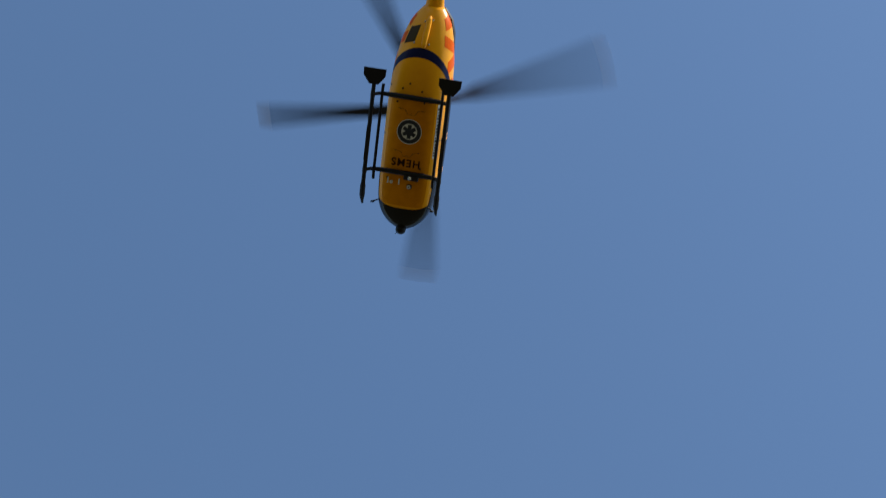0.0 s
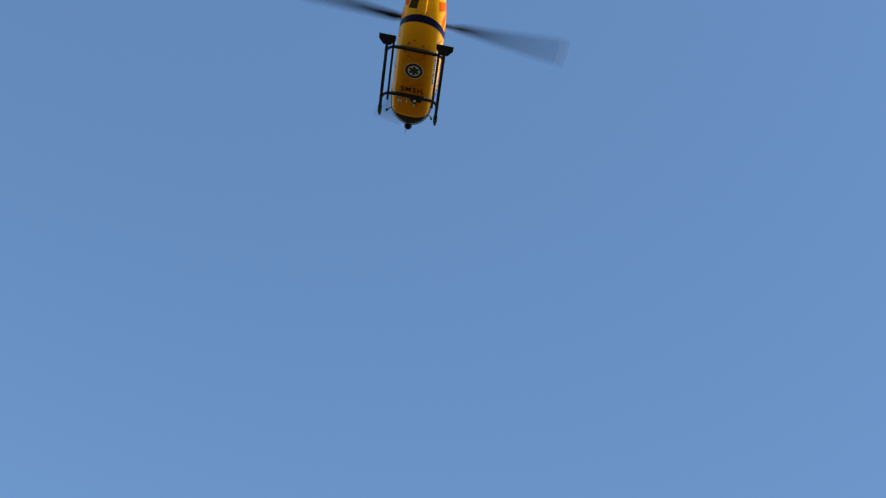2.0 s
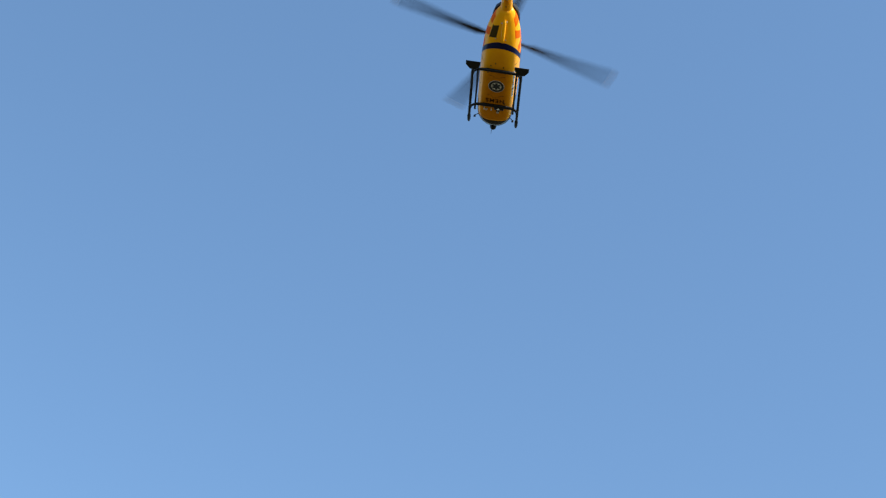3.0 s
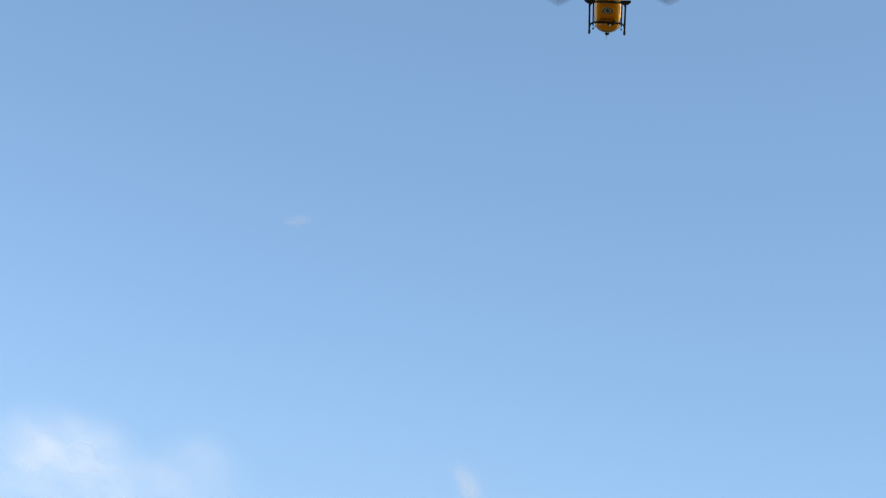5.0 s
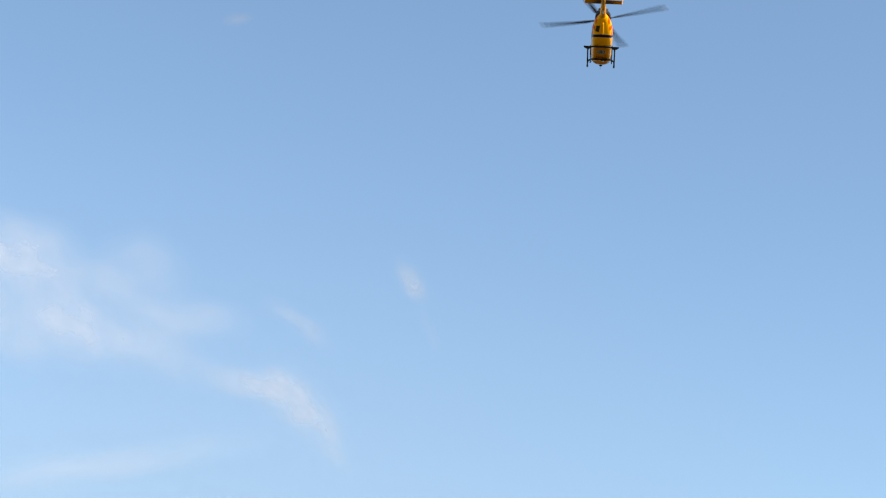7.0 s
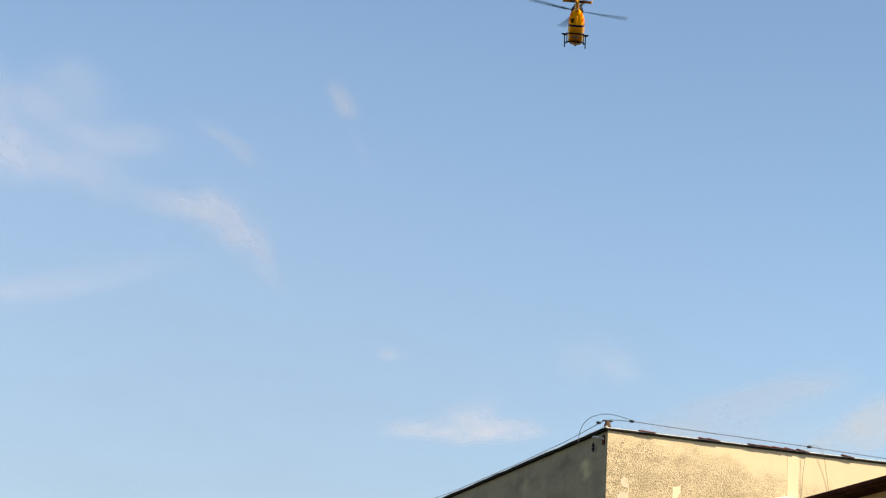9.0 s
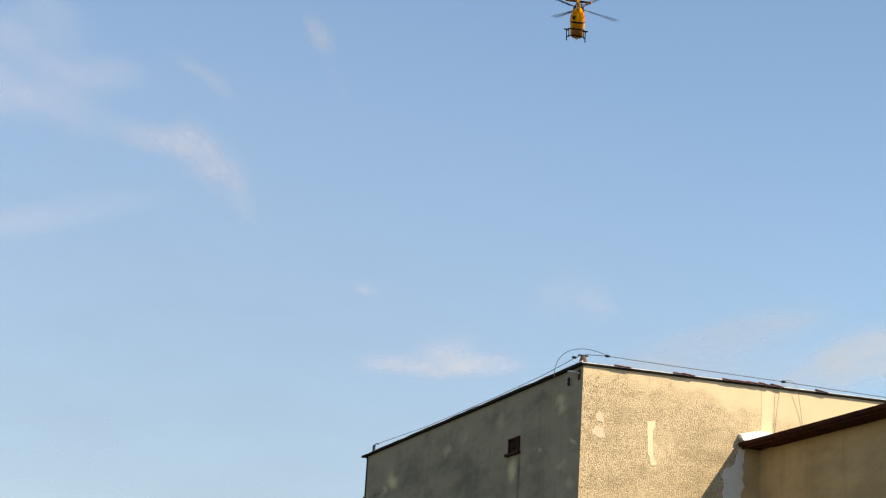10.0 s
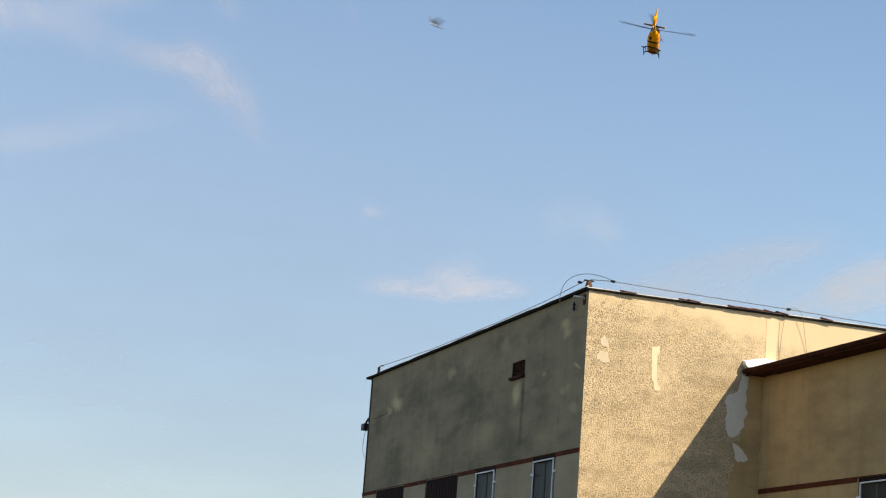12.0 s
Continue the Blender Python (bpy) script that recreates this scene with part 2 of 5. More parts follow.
# darker copy of the sunlit render: shade put into the colour, besides grime
SHADE_CAST = roughcast("shaded_ochre_roughcast", (0.35, 0.272, 0.172), (0.14, 0.112, 0.074), (0.160, 0.130, 0.085), pits=0.1, streaks=0.22, relief=0.12, smear=0.42, coat=(0.0, 8.42, 0.25),
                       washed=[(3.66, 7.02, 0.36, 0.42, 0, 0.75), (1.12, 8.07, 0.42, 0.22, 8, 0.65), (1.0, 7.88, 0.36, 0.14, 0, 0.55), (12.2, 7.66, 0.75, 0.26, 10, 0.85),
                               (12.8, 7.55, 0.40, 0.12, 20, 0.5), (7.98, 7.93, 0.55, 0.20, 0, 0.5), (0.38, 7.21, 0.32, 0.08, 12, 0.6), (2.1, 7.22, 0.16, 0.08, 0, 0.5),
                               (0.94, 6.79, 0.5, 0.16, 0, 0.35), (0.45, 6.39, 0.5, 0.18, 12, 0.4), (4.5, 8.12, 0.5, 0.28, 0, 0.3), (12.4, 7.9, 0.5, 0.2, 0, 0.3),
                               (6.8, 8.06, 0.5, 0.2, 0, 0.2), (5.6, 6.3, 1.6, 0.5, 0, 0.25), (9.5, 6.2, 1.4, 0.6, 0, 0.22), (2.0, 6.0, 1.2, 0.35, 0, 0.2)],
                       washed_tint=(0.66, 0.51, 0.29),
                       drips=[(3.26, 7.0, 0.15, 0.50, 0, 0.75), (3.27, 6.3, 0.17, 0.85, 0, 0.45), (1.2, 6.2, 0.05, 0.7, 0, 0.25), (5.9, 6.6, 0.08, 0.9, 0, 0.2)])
LOWER_CAST = roughcast("pale_grey_roughcast", (0.42, 0.335, 0.22), (0.22, 0.175, 0.115), (0.29, 0.235, 0.155), pits=0.15, streaks=0.2, relief=0.15, smear=0.3)
ANNEX_CAST = roughcast("ochre_smooth_cast", (0.56, 0.375, 0.18), (0.25, 0.17, 0.09), (0.35, 0.23, 0.11), pits=0.12, streaks=0.35, relief=0.2, smear=0.3, coat=(0.0, 7.2, 0.3))
PATCH_PALE = material("pale_filler", (0.75, 0.60, 0.395), rough=0.9, second=(0.68, 0.54, 0.345), grain=30, amount=0.6, bump=0.2)
PATCH_DULL = material("dull_pale_filler", (0.60, 0.49, 0.345), rough=0.92, second=(0.50, 0.40, 0.27), grain=24, stain=5, amount=0.7, bump=0.25)
STUB_BROWN = material("weathered_brown_clay", (0.13, 0.075, 0.048), rough=0.9, second=(0.06, 0.04, 0.03), grain=20, stain=6, amount=0.8, bump=0.3, spec=0.1)
EAVE = material("dark_rust_eave", (0.085, 0.026, 0.015), rough=0.9, second=(0.028, 0.011, 0.008), grain=12, stain=2.5, amount=0.9, bump=0.3, bump_scale=40, spec=0.1)
MULLION = material("weathered_grey_post", (0.10, 0.095, 0.088), rough=0.8, amount=0.6, spec=0.1)
SMOOTH_OCHRE = material("smooth_ochre_render", (0.725, 0.55, 0.345), rough=0.9, second=(0.66, 0.50, 0.31), grain=22, stain=2.5, amount=0.7, bump=0.15)
PATCH_GREY = material("grey_cement_filler", (0.74, 0.67, 0.57), rough=0.95, second=(0.60, 0.54, 0.45), grain=18, amount=0.7, bump=0.3)
FRAME_GREY = material("dark_grey_frame", (0.034, 0.033, 0.033), rough=0.8, amount=0.6, spec=0.1)
WINDOW_GLASS = glass("dusty_window_glass", (0.047, 0.046, 0.045), 0.05, 0.4)
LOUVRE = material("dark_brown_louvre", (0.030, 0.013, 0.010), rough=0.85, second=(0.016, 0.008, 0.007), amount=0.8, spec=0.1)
CABLE = material("black_cable", (0.03, 0.03, 0.03), rough=0.6, amount=0.3)
WIRE = material("galvanised_wire", (0.20, 0.20, 0.20), rough=0.5, metal=0.6, amount=0.5)
GROUND = material("dry_ground", (0.052, 0.040, 0.020), rough=0.95, second=(0.030, 0.030, 0.011), grain=0.6, stain=0.05, amount=0.9, bump=0.5, bump_scale=8)
FEATHER_DARK = material("dark_feathers", (0.05, 0.045, 0.045), rough=0.8, amount=0.5, grain=60, stain=20)
FEATHER_PALE = material("pale_feathers", (0.55, 0.5, 0.45), rough=0.85, amount=0.4, grain=60, stain=20)


def sooty(name):
    """Yellow paint, blackened by exhaust soot near the middle."""
    m = material(name, (0.80, 0.33, 0.004), rough=0.35, second=(0.6, 0.24, 0.004), grain=8, amount=0.6, spec=0.12)
    t = m.node_tree
    b = t.nodes["Principled BSDF"]
    paint = b.inputs["Base Color"].links[0].from_socket
    c = t.nodes.new("ShaderNodeTexCoord")
    split = t.nodes.new("ShaderNodeSeparateXYZ")
    t.links.new(c.outputs["Object"], split.inputs["Vector"])
    side = t.nodes.new("ShaderNodeMath")
    side.operation = "ABSOLUTE"
    t.links.new(split.outputs["X"], side.inputs[0])
    n = t.nodes.new("ShaderNodeTexNoise")
    n.inputs["Scale"].default_value = 3.0
    t.links.new(c.outputs["Object"], n.inputs["Vector"])
    off = t.nodes.new("ShaderNodeMath")
    off.operation = "MULTIPLY_ADD"
    off.inputs[1].default_value = 0.5
    t.links.new(n.outputs["Fac"], off.inputs[0])
    t.links.new(side.outputs["Value"], off.inputs[2])
    span = t.nodes.new("ShaderNodeMapRange")
    span.interpolation_type = "SMOOTHSTEP"
    span.inputs["From Min"].default_value, span.inputs["From Max"].default_value = 0.65, 1.55
    span.inputs["To Min"].default_value, span.inputs["To Max"].default_value = 0.88, 0.0
    t.links.new(off.outputs["Value"], span.inputs["Value"])
    mix = t.nodes.new("ShaderNodeMix")
    mix.data_type = "RGBA"
    t.links.new(span.outputs["Result"], mix.inputs[0])
    t.links.new(paint, mix.inputs[6])
    mix.inputs[7].default_value = (0.02, 0.016, 0.012, 1)
    t.links.new(mix.outputs[2], b.inputs["Base Color"])
    return m


SOOTY = sooty("sooty_yellow_paint")


# ---- mesh helpers ----
def part(name, bm, mat, parent=None, label="", place=None, tidy=True):
    """Links a bmesh as one mesh object, under a thing or a part."""
    me = bpy.data.meshes.new(name)
    if tidy:
        bmesh.ops.recalc_face_normals(bm, faces=bm.faces)
    bm.to_mesh(me)
    bm.free()
    for m in (mat if isinstance(mat, (list, tuple)) else [mat]):
        me.materials.append(m)
    ob = new(name, me)
    ob.parent = parent
    if place is not None:
        ob.matrix_basis = place
    if label:
        tagged(ob, label)
    return ob


def smooth(ob, angle=35):
    me = ob.data
    me.shade_smooth()
    me.set_sharp_from_angle(angle=radians(angle))
    return ob


def box(bm, x0, x1, y0, y1, z0, z1, bevel=0.0, m=None):
    r = bmesh.ops.create_cube(bm, size=1.0)
    vs = r["verts"]
    for v in vs:
        v.co = Vector(((x0 + x1) / 2 + v.co.x * (x1 - x0), (y0 + y1) / 2 + v.co.y * (y1 - y0), (z0 + z1) / 2 + v.co.z * (z1 - z0)))
    if bevel:
        es = list({e for v in vs for e in v.link_edges})
        g = bmesh.ops.bevel(bm, geom=es, offset=bevel, segments=2, affect="EDGES", profile=0.5)
        vs = list({v for f in g["faces"] for v in f.verts} | {v for v in vs if v.is_valid})
    if m is not None:
        bmesh.ops.transform(bm, matrix=m, verts=vs)
    return vs


def boxes(*items, bevel=0.0):
    bm = bmesh.new()
    for it in items:
        box(bm, *it, bevel=bevel)
    return bm


def tube(points, radius, segs=8, bm=None, cap=True):
    """A round bar along points; radius may be one value or one a point."""
    bm = bm or bmesh.new()
    pts = [Vector(p) for p in points]
    rad = radius if isinstance(radius, (list, tuple)) else [radius] * len(pts)
    rings, side = [], None
    for i, p in enumerate(pts):
        way = (pts[min(i + 1, len(pts) - 1)] - pts[max(i - 1, 0)]).normalized()
        if side is None:
            side = way.orthogonal().normalized()
        side = (side - way * side.dot(way)).normalized()
        up = way.cross(side)
        rings.append([bm.verts.new(p + rad[i] * (math.cos(a) * side + math.sin(a) * up))
                      for a in (2 * math.pi * k / segs for k in range(segs))])
    for a, b in zip(rings[:-1], rings[1:]):
        for k in range(segs):
            bm.faces.new((a[k], a[(k + 1) % segs], b[(k + 1) % segs], b[k]))
    if cap:
        bm.faces.new(rings[0][::-1])
        bm.faces.new(rings[-1])
    return bm


def arc(a, b, c, n=12):
    """Points of a smooth curve from a to c, drawn towards b."""
    a, b, c = Vector(a), Vector(b), Vector(c)
    return [(1 - u) ** 2 * a + 2 * u * (1 - u) * b + u * u * c for u in (k / n for k in range(n + 1))]


def slab(outline, z0, z1, bm=None):
    """An upright prism over an outline of (x, y)."""
    bm = bm or bmesh.new()
    lo = [bm.verts.new((x, y, z0)) for x, y in outline]
    hi = [bm.verts.new((x, y, z1)) for x, y in outline]
    bm.faces.new(lo[::-1])
    bm.faces.new(hi)
    n = len(lo)
    for k in range(n):
        bm.faces.new((lo[k], lo[(k + 1) % n], hi[(k + 1) % n], hi[k]))
    return bm


def grid_faces(bm, rows, closed=False):
    for a, b in zip(rows[:-1], rows[1:]):
        n = len(a)
        for k in range(n if closed else n - 1):
            bm.faces.new((a[k], a[(k + 1) % n], b[(k + 1) % n], b[k]))


# ---- the ground ----
def make_ground():
    bm = bmesh.new()
    rings = [0.0, 12, 40, 120, 400, 1300, 4200]
    rows = []
    for r in rings[1:]:
        rows.append([bm.verts.new((r * math.cos(a), r * math.sin(a) + 20, 0.0)) for a in (2 * math.pi * k / 64 for k in range(64))])
    mid = bm.verts.new((0, 20, 0))
    for k in range(64):
        bm.faces.new((mid, rows[0][k], rows[0][(k + 1) % 64]))
    grid_faces(bm, rows, True)
    ob = part("ground", bm, GROUND)
    return tagged(ob, "dry grassy ground spreading to the horizon", "ground", kind="structure")


make_ground()


# ---- the building: x along the sunlit wall, y along the shaded wall, from their common corner ----
SITE = pose(2.802, 35.398, 0, 0, 0, 17.416)
ROOF = 8.6


def wall_mesh(length, height, thick, openings):
    """A wall along +x from 0, its outer face at y = 0, with openings (x0, x1, z0, z1) right through."""
    xs = sorted({0.0, length, *[v for o in openings for v in o[:2]]})
    zs = sorted({0.0, height, *[v for o in openings for v in o[2:]]})
    solid = {}
    for i in range(len(xs) - 1):
        for j in range(len(zs) - 1):
            x, z = (xs[i] + xs[i + 1]) / 2, (zs[j] + zs[j + 1]) / 2
            solid[i, j] = not any(a < x < b and c < z < d for a, b, c, d in openings)
    bm = bmesh.new()
    made = {}

    def vert(i, j, y):
        if (i, j, y) not in made:
            made[i, j, y] = bm.verts.new((xs[i], y, zs[j]))
        return made[i, j, y]

    for (i, j), s in solid.items():
        if not s:
            continue
        ring = [(i, j), (i + 1, j), (i + 1, j + 1), (i, j + 1)]
        bm.faces.new([vert(*p, 0.0) for p in ring])
        bm.faces.new([vert(*p, thick) for p in ring[::-1]])
        for k, (di, dj) in enumerate(((0, -1), (1, 0), (0, 1), (-1, 0))):
            if not solid.get((i + di, j + dj), False):
                a, b = ring[k], ring[(k + 1) % 4]
                bm.faces.new((vert(*a, 0.0), vert(*a, thick), vert(*b, thick), vert(*b, 0.0)))
    return bm


def blotch(cx, cz, w, h, seed, thick=0.008, ragged=0.25, n=28):
    """A ragged patch of filler on a wall, as a thin raised plate in x and z, its back at y = 0."""
    rnd = random.Random(seed)
    ph = [rnd.uniform(0, 6.28) for _ in range(4)]
    bm = bmesh.new()
    front, rim = [], []
    for k in range(n):
        a = 2 * math.pi * k / n
        r = 1 + ragged * (0.5 * math.sin(2 * a + ph[0]) + 0.35 * math.sin(3 * a + ph[1]) + 0.3 * math.sin(5 * a + ph[2]) + 0.25 * math.sin(9 * a + ph[3]))
        co, si = math.cos(a), math.sin(a)
        x, z = cx + r * w / 2 * math.copysign(abs(co) ** 0.88, co), cz + r * h / 2 * math.copysign(abs(si) ** 0.88, si)
        rim.append(bm.verts.new((x, 0.002, z)))
        front.append(bm.verts.new((cx + (x - cx) * 0.96, -thick, cz + (z - cz) * 0.96)))
    bm.faces.new(front)
    for k in range(n):
        bm.faces.new((rim[k], rim[(k + 1) % n], front[(k + 1) % n], front[k]))
    return bm


def on_dark(y, x, z):
    """A pose on the shaded wall: x of the piece runs back along the wall, y of the piece into the wall."""
    return Matrix(((0, 1, 0, x), (1, 0, 0, y), (0, 0, 1, z), (0, 0, 0, 1)))


def patch(outline, thick=0.005, step=0.035, ragged=0.010, seed=1):
    """A thin plate of render in x and z within an outline, its edge broken up at random."""
    rnd = random.Random(seed)
    pts = []
    for (x0, z0), (x1, z1) in zip(outline, outline[1:] + outline[:1]):
        n = max(1, int(math.hypot(x1 - x0, z1 - z0) / step))
        pts += [(x0 + (x1 - x0) * k / n + rnd.uniform(-ragged, ragged), z0 + (z1 - z0) * k / n + rnd.uniform(-ragged, ragged)) for k in range(n)]
    bm = bmesh.new()
    front = [bm.verts.new((x, -thick, z)) for x, z in pts]
    rim = [bm.verts.new((x, 0.002, z)) for x, z in pts]
    bm.faces.new(front)
    for k in range(len(pts)):
        bm.faces.new((rim[k], rim[(k + 1) % len(pts)], front[(k + 1) % len(pts)], front[k]))
    return bm


def window(parent, u0, u1, z0, z1, place, left=0.02, right=0.12):
    """A window in its opening: frame, two panes, sill and an outer security frame; u runs along the wall, y into it."""
    w = part("window", boxes((u0, u1, 0.03, 0.09, z0, z0 + 0.07), (u0, u1, 0.03, 0.09, z1 - 0.07, z1),
                             (u0, u0 + 0.07, 0.03, 0.09, z0 + 0.07, z1 - 0.07), (u1 - 0.07, u1, 0.03, 0.09, z0 + 0.07, z1 - 0.07),
                             bevel=0.006),
             FRAME_GREY, parent, "dark grey window frame with two dark panes", place)
    mid = (u0 + u1) / 2
    for a, b in ((u0 + 0.07, mid - 0.04), (mid + 0.04, u1 - 0.07)):
        part("pane", boxes((a, b, 0.036, 0.044, z0 + 0.07, z1 - 0.07)), WINDOW_GLASS, w)
    part("mullion", boxes((mid - 0.04, mid + 0.04, 0.025, 0.085, z0 + 0.072, z1 - 0.072), bevel=0.006), MULLION, w)
    # dark strip added below the lintel for the shade of the recess
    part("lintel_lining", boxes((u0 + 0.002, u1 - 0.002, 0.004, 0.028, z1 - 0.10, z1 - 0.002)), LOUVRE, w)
    part("sill", boxes((u0 - 0.06, u1 + 0.06, -0.06, 0.14, z0 - 0.04, z0), bevel=0.008), RUST, w)
    t, y0, y1 = 0.026, -0.042, -0.018
    g0, g1, h0, h1 = u0 + left, u1 - right, z0 + 0.02, z1 - 0.085
    part("security_frame", boxes((g0, g1, y0, y1, h1 - t, h1), (g0, g1, y0, y1, h0, h0 + t), (g0, g0 + t, y0, y1, h0 + t, h1 - t),
                                 (g1 - t, g1, y0, y1, h0 + t, h1 - t), bevel=0.004), WHITE, w, "white-painted steel frame")
    for u in (g0 - 0.05, g1 + 0.05):
        for z in (z1 - 0.34, z0 + 0.28):
            part("bracket", boxes((u - 0.05, u + 0.05, y0, 0.0, z - 0.018, z + 0.018), bevel=0.006), WHITE, w)
    return w


def shutter(parent, u0, u1, z0, z1, place):
    """A dark ribbed metal shutter that fills an opening."""
    s = part("shutter", boxes((u0, u1, 0.02, 0.06, z0, z1)), LOUVRE, parent, "dark brown ribbed metal shutter", place)
    n = 11
    for k in range(n):
        u = u0 + (u1 - u0) * (k + 0.5) / n
        part("rib", boxes((u - 0.085, u + 0.085, 0.010, 0.02, z0, z1), bevel=0.004), LOUVRE, s)
    return s


def vent(parent, u0, u1, z0, z1, place):
    """A small louvred vent with a hood and a sill."""
    v = part("vent", boxes((u0, u0 + 0.05, -0.035, 0.03, z0, z1), (u1 - 0.05, u1, -0.035, 0.03, z0, z1), (u0, u1, -0.04, 0.03, z1 - 0.03, z1),
                           (u0 + 0.05, u1 - 0.05, 0.02, 0.03, z0, z1 - 0.03)), VENT_RUST, parent, "rust-red louvred vent with a small sill", place)
    for k in range(6):
        z = z0 + 0.03 + (z1 - z0 - 0.06) * k / 6
        bm = bmesh.new()
        box(bm, u0 + 0.05, u1 - 0.05, -0.028, 0.028, -0.005, 0.005, m=pose(0, -0.015, z + 0.02, 35))
        part("slat", bm, LOUVRE, v)
    part("sill", boxes((u0 - 0.04, u1 + 0.12, -0.07, 0.02, z0 - 0.06, z0 - 0.005), bevel=0.006), VENT_RUST, v)
    return v


def make_building():
    b = new("hall_building")
    b.matrix_basis = SITE
    tagged(b, "flat-roofed hall with weathered ochre roughcast walls", "building")
    deep = 14.65
    dark_open = [(1.22, 2.45, 3.95, 5.60), (4.57, 5.86, 3.95, 5.60), (7.03, 9.34, 3.95, 5.585), (11.05, 13.41, 3.95, 5.585)]
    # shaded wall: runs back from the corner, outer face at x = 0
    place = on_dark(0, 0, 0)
    shaded = part("wall", wall_mesh(deep, ROOF - 0.022, 0.35, dark_open), SHADE_CAST, b, "grimy ochre roughcast wall, its shade partly in its colour", place)
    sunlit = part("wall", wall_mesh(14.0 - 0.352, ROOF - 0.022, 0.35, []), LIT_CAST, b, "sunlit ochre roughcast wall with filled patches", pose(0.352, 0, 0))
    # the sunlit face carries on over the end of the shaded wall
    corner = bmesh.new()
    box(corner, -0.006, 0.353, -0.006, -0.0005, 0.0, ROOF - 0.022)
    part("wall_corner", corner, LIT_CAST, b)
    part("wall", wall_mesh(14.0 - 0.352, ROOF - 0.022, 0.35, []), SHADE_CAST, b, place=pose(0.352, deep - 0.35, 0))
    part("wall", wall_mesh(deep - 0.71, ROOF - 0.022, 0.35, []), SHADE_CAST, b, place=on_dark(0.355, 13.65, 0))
    part("floor_slab", boxes((0.36, 13.64, 0.36, deep - 0.36, 0.02, 0.12)), FELT, b)
    part("storey_slab", boxes((0.36, 13.64, 0.36, deep - 0.36, 3.0, 3.25)), PATCH_GREY, b)
    # roof: felt-covered slab, dark soffit board, zinc edge strips
    roof = part("roof", boxes((-0.055, 14.1, -0.05, deep + 0.30, ROOF - 0.020, ROOF + 0.022), bevel=0.006), FELT, b, "thin dark roof slab with zinc edging")
    part("edge_strip", boxes((-0.07, 14.1, -0.063, -0.053, ROOF + 0.009, ROOF + 0.026), bevel=0.003), ZINC, roof, "pale weathered zinc edge strip")
    part("edge_strip", boxes((-0.072, -0.058, -0.07, deep + 0.31, ROOF - 0.022, ROOF + 0.024), bevel=0.003), FELT, roof)
    bm = bmesh.new()
    rows = [[bm.verts.new((x, y, ROOF + z)) for x, z in ((-0.080, 0.026), (-0.050, 0.052), (-0.040, 0.046), (-0.060, 0.024))] for y in np.linspace(-0.066, deep + 0.30, 25)]
    for k, row in enumerate(rows):
        for v in row:
            v.co.z += 0.006 * math.sin(2.7 * k) + 0.004 * math.sin(1.3 * k)
    grid_faces(bm, rows, True)
    bm.faces.new(rows[0])
    bm.faces.new(rows[-1][::-1])
    part("edge_cap", bm, WHITE, roof, "thin pale sheet lip along the shaded roof edge")
    # loose rusty tiles along the sunlit edge
    rnd = random.Random(4)
    for x, w in ((0.78, 0.34), (1.95, 0.24), (2.14, 0.26), (2.98, 0.24), (3.24, 0.30), (3.52, 0.28), (3.76, 0.24), (4.03, 0.26), (5.0, 0.26)):
        t = bmesh.new()
        rows = []
        for a in (-0.5, -0.2, 0.2, 0.5):
            rows.append([t.verts.new((x + w * (u - 0.5), -0.10 + 0.13 * (a + 0.5), ROOF + 0.018 + 0.045 * math.cos(a * 2.2) - 0.025 * u)) for u in (0, 0.33, 0.66, 1.0)])
        grid_faces(t, rows)
        bmesh.ops.solidify(t, geom=t.faces[:], thickness=0.018)
        bmesh.ops.rotate(t, cent=(x, -0.08, ROOF + 0.04), matrix=Matrix.Rotation(rnd.uniform(-0.06, 0.06), 3, "Y"), verts=t.verts)
        part("roof_tile", t, RUST_BRIGHT, roof, "loose rust-red roof tile")
    # drip band over the windows, broken by the openings
    cuts = [0.0, 1.20, 2.47, 4.55, 5.88, 7.01, 9.36, 11.03, 13.43, deep]
    for k, (u0, u1) in enumerate(zip(cuts[:-1], cuts[1:])):
        if k % 2 == 0:
            part("drip_band", boxes((u0, u1, -0.02, 0.001, 5.53, 5.615), bevel=0.004), RUST, b, "thin rust-red drip band", place)
        else:
            part("lintel_band", boxes((u0, u1, -0.012, 0.001, 5.602, 5.618), bevel=0.003), RUST, b, "", place)
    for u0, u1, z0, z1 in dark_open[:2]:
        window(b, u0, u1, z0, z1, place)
    for u0, u1, z0, z1 in dark_open[2:]:
        shutter(b, u0, u1, z0, z1, place)
    vent(b, 3.25, 3.87, 7.36, 7.655, place)
    part("crack", tube([(14.26, -0.001, 7.48), (13.9, -0.002, 7.475), (13.5, -0.002, 7.50), (13.2, -0.002, 7.49), (12.8, -0.001, 7.55)], 0.004, 5), FELT, b, "", place)
    # paler render between the openings below the band
    for u0, u1 in ((0.0, 1.20), (2.47, 4.55), (5.88, 7.01), (9.36, 11.03), (13.43, deep - 0.02)):
        part("render_panel", boxes((u0, u1, -0.004, 0.001, 3.3, 5.528)), LOWER_CAST, b, "paler grey-ochre roughcast below the band", place)
    # filler on the sunlit wall
    for cx, cz, w, h, seed in ((0.365, 7.63, 0.16, 0.20, 11), (0.35, 7.345, 0.25, 0.22, 12)):
        part("filler_patch", blotch(cx, cz, w, h, seed, 0.004, 0.24, 40), PATCH_DULL, b, "dull pale patch of filler", pose(0, -0.006, 0))
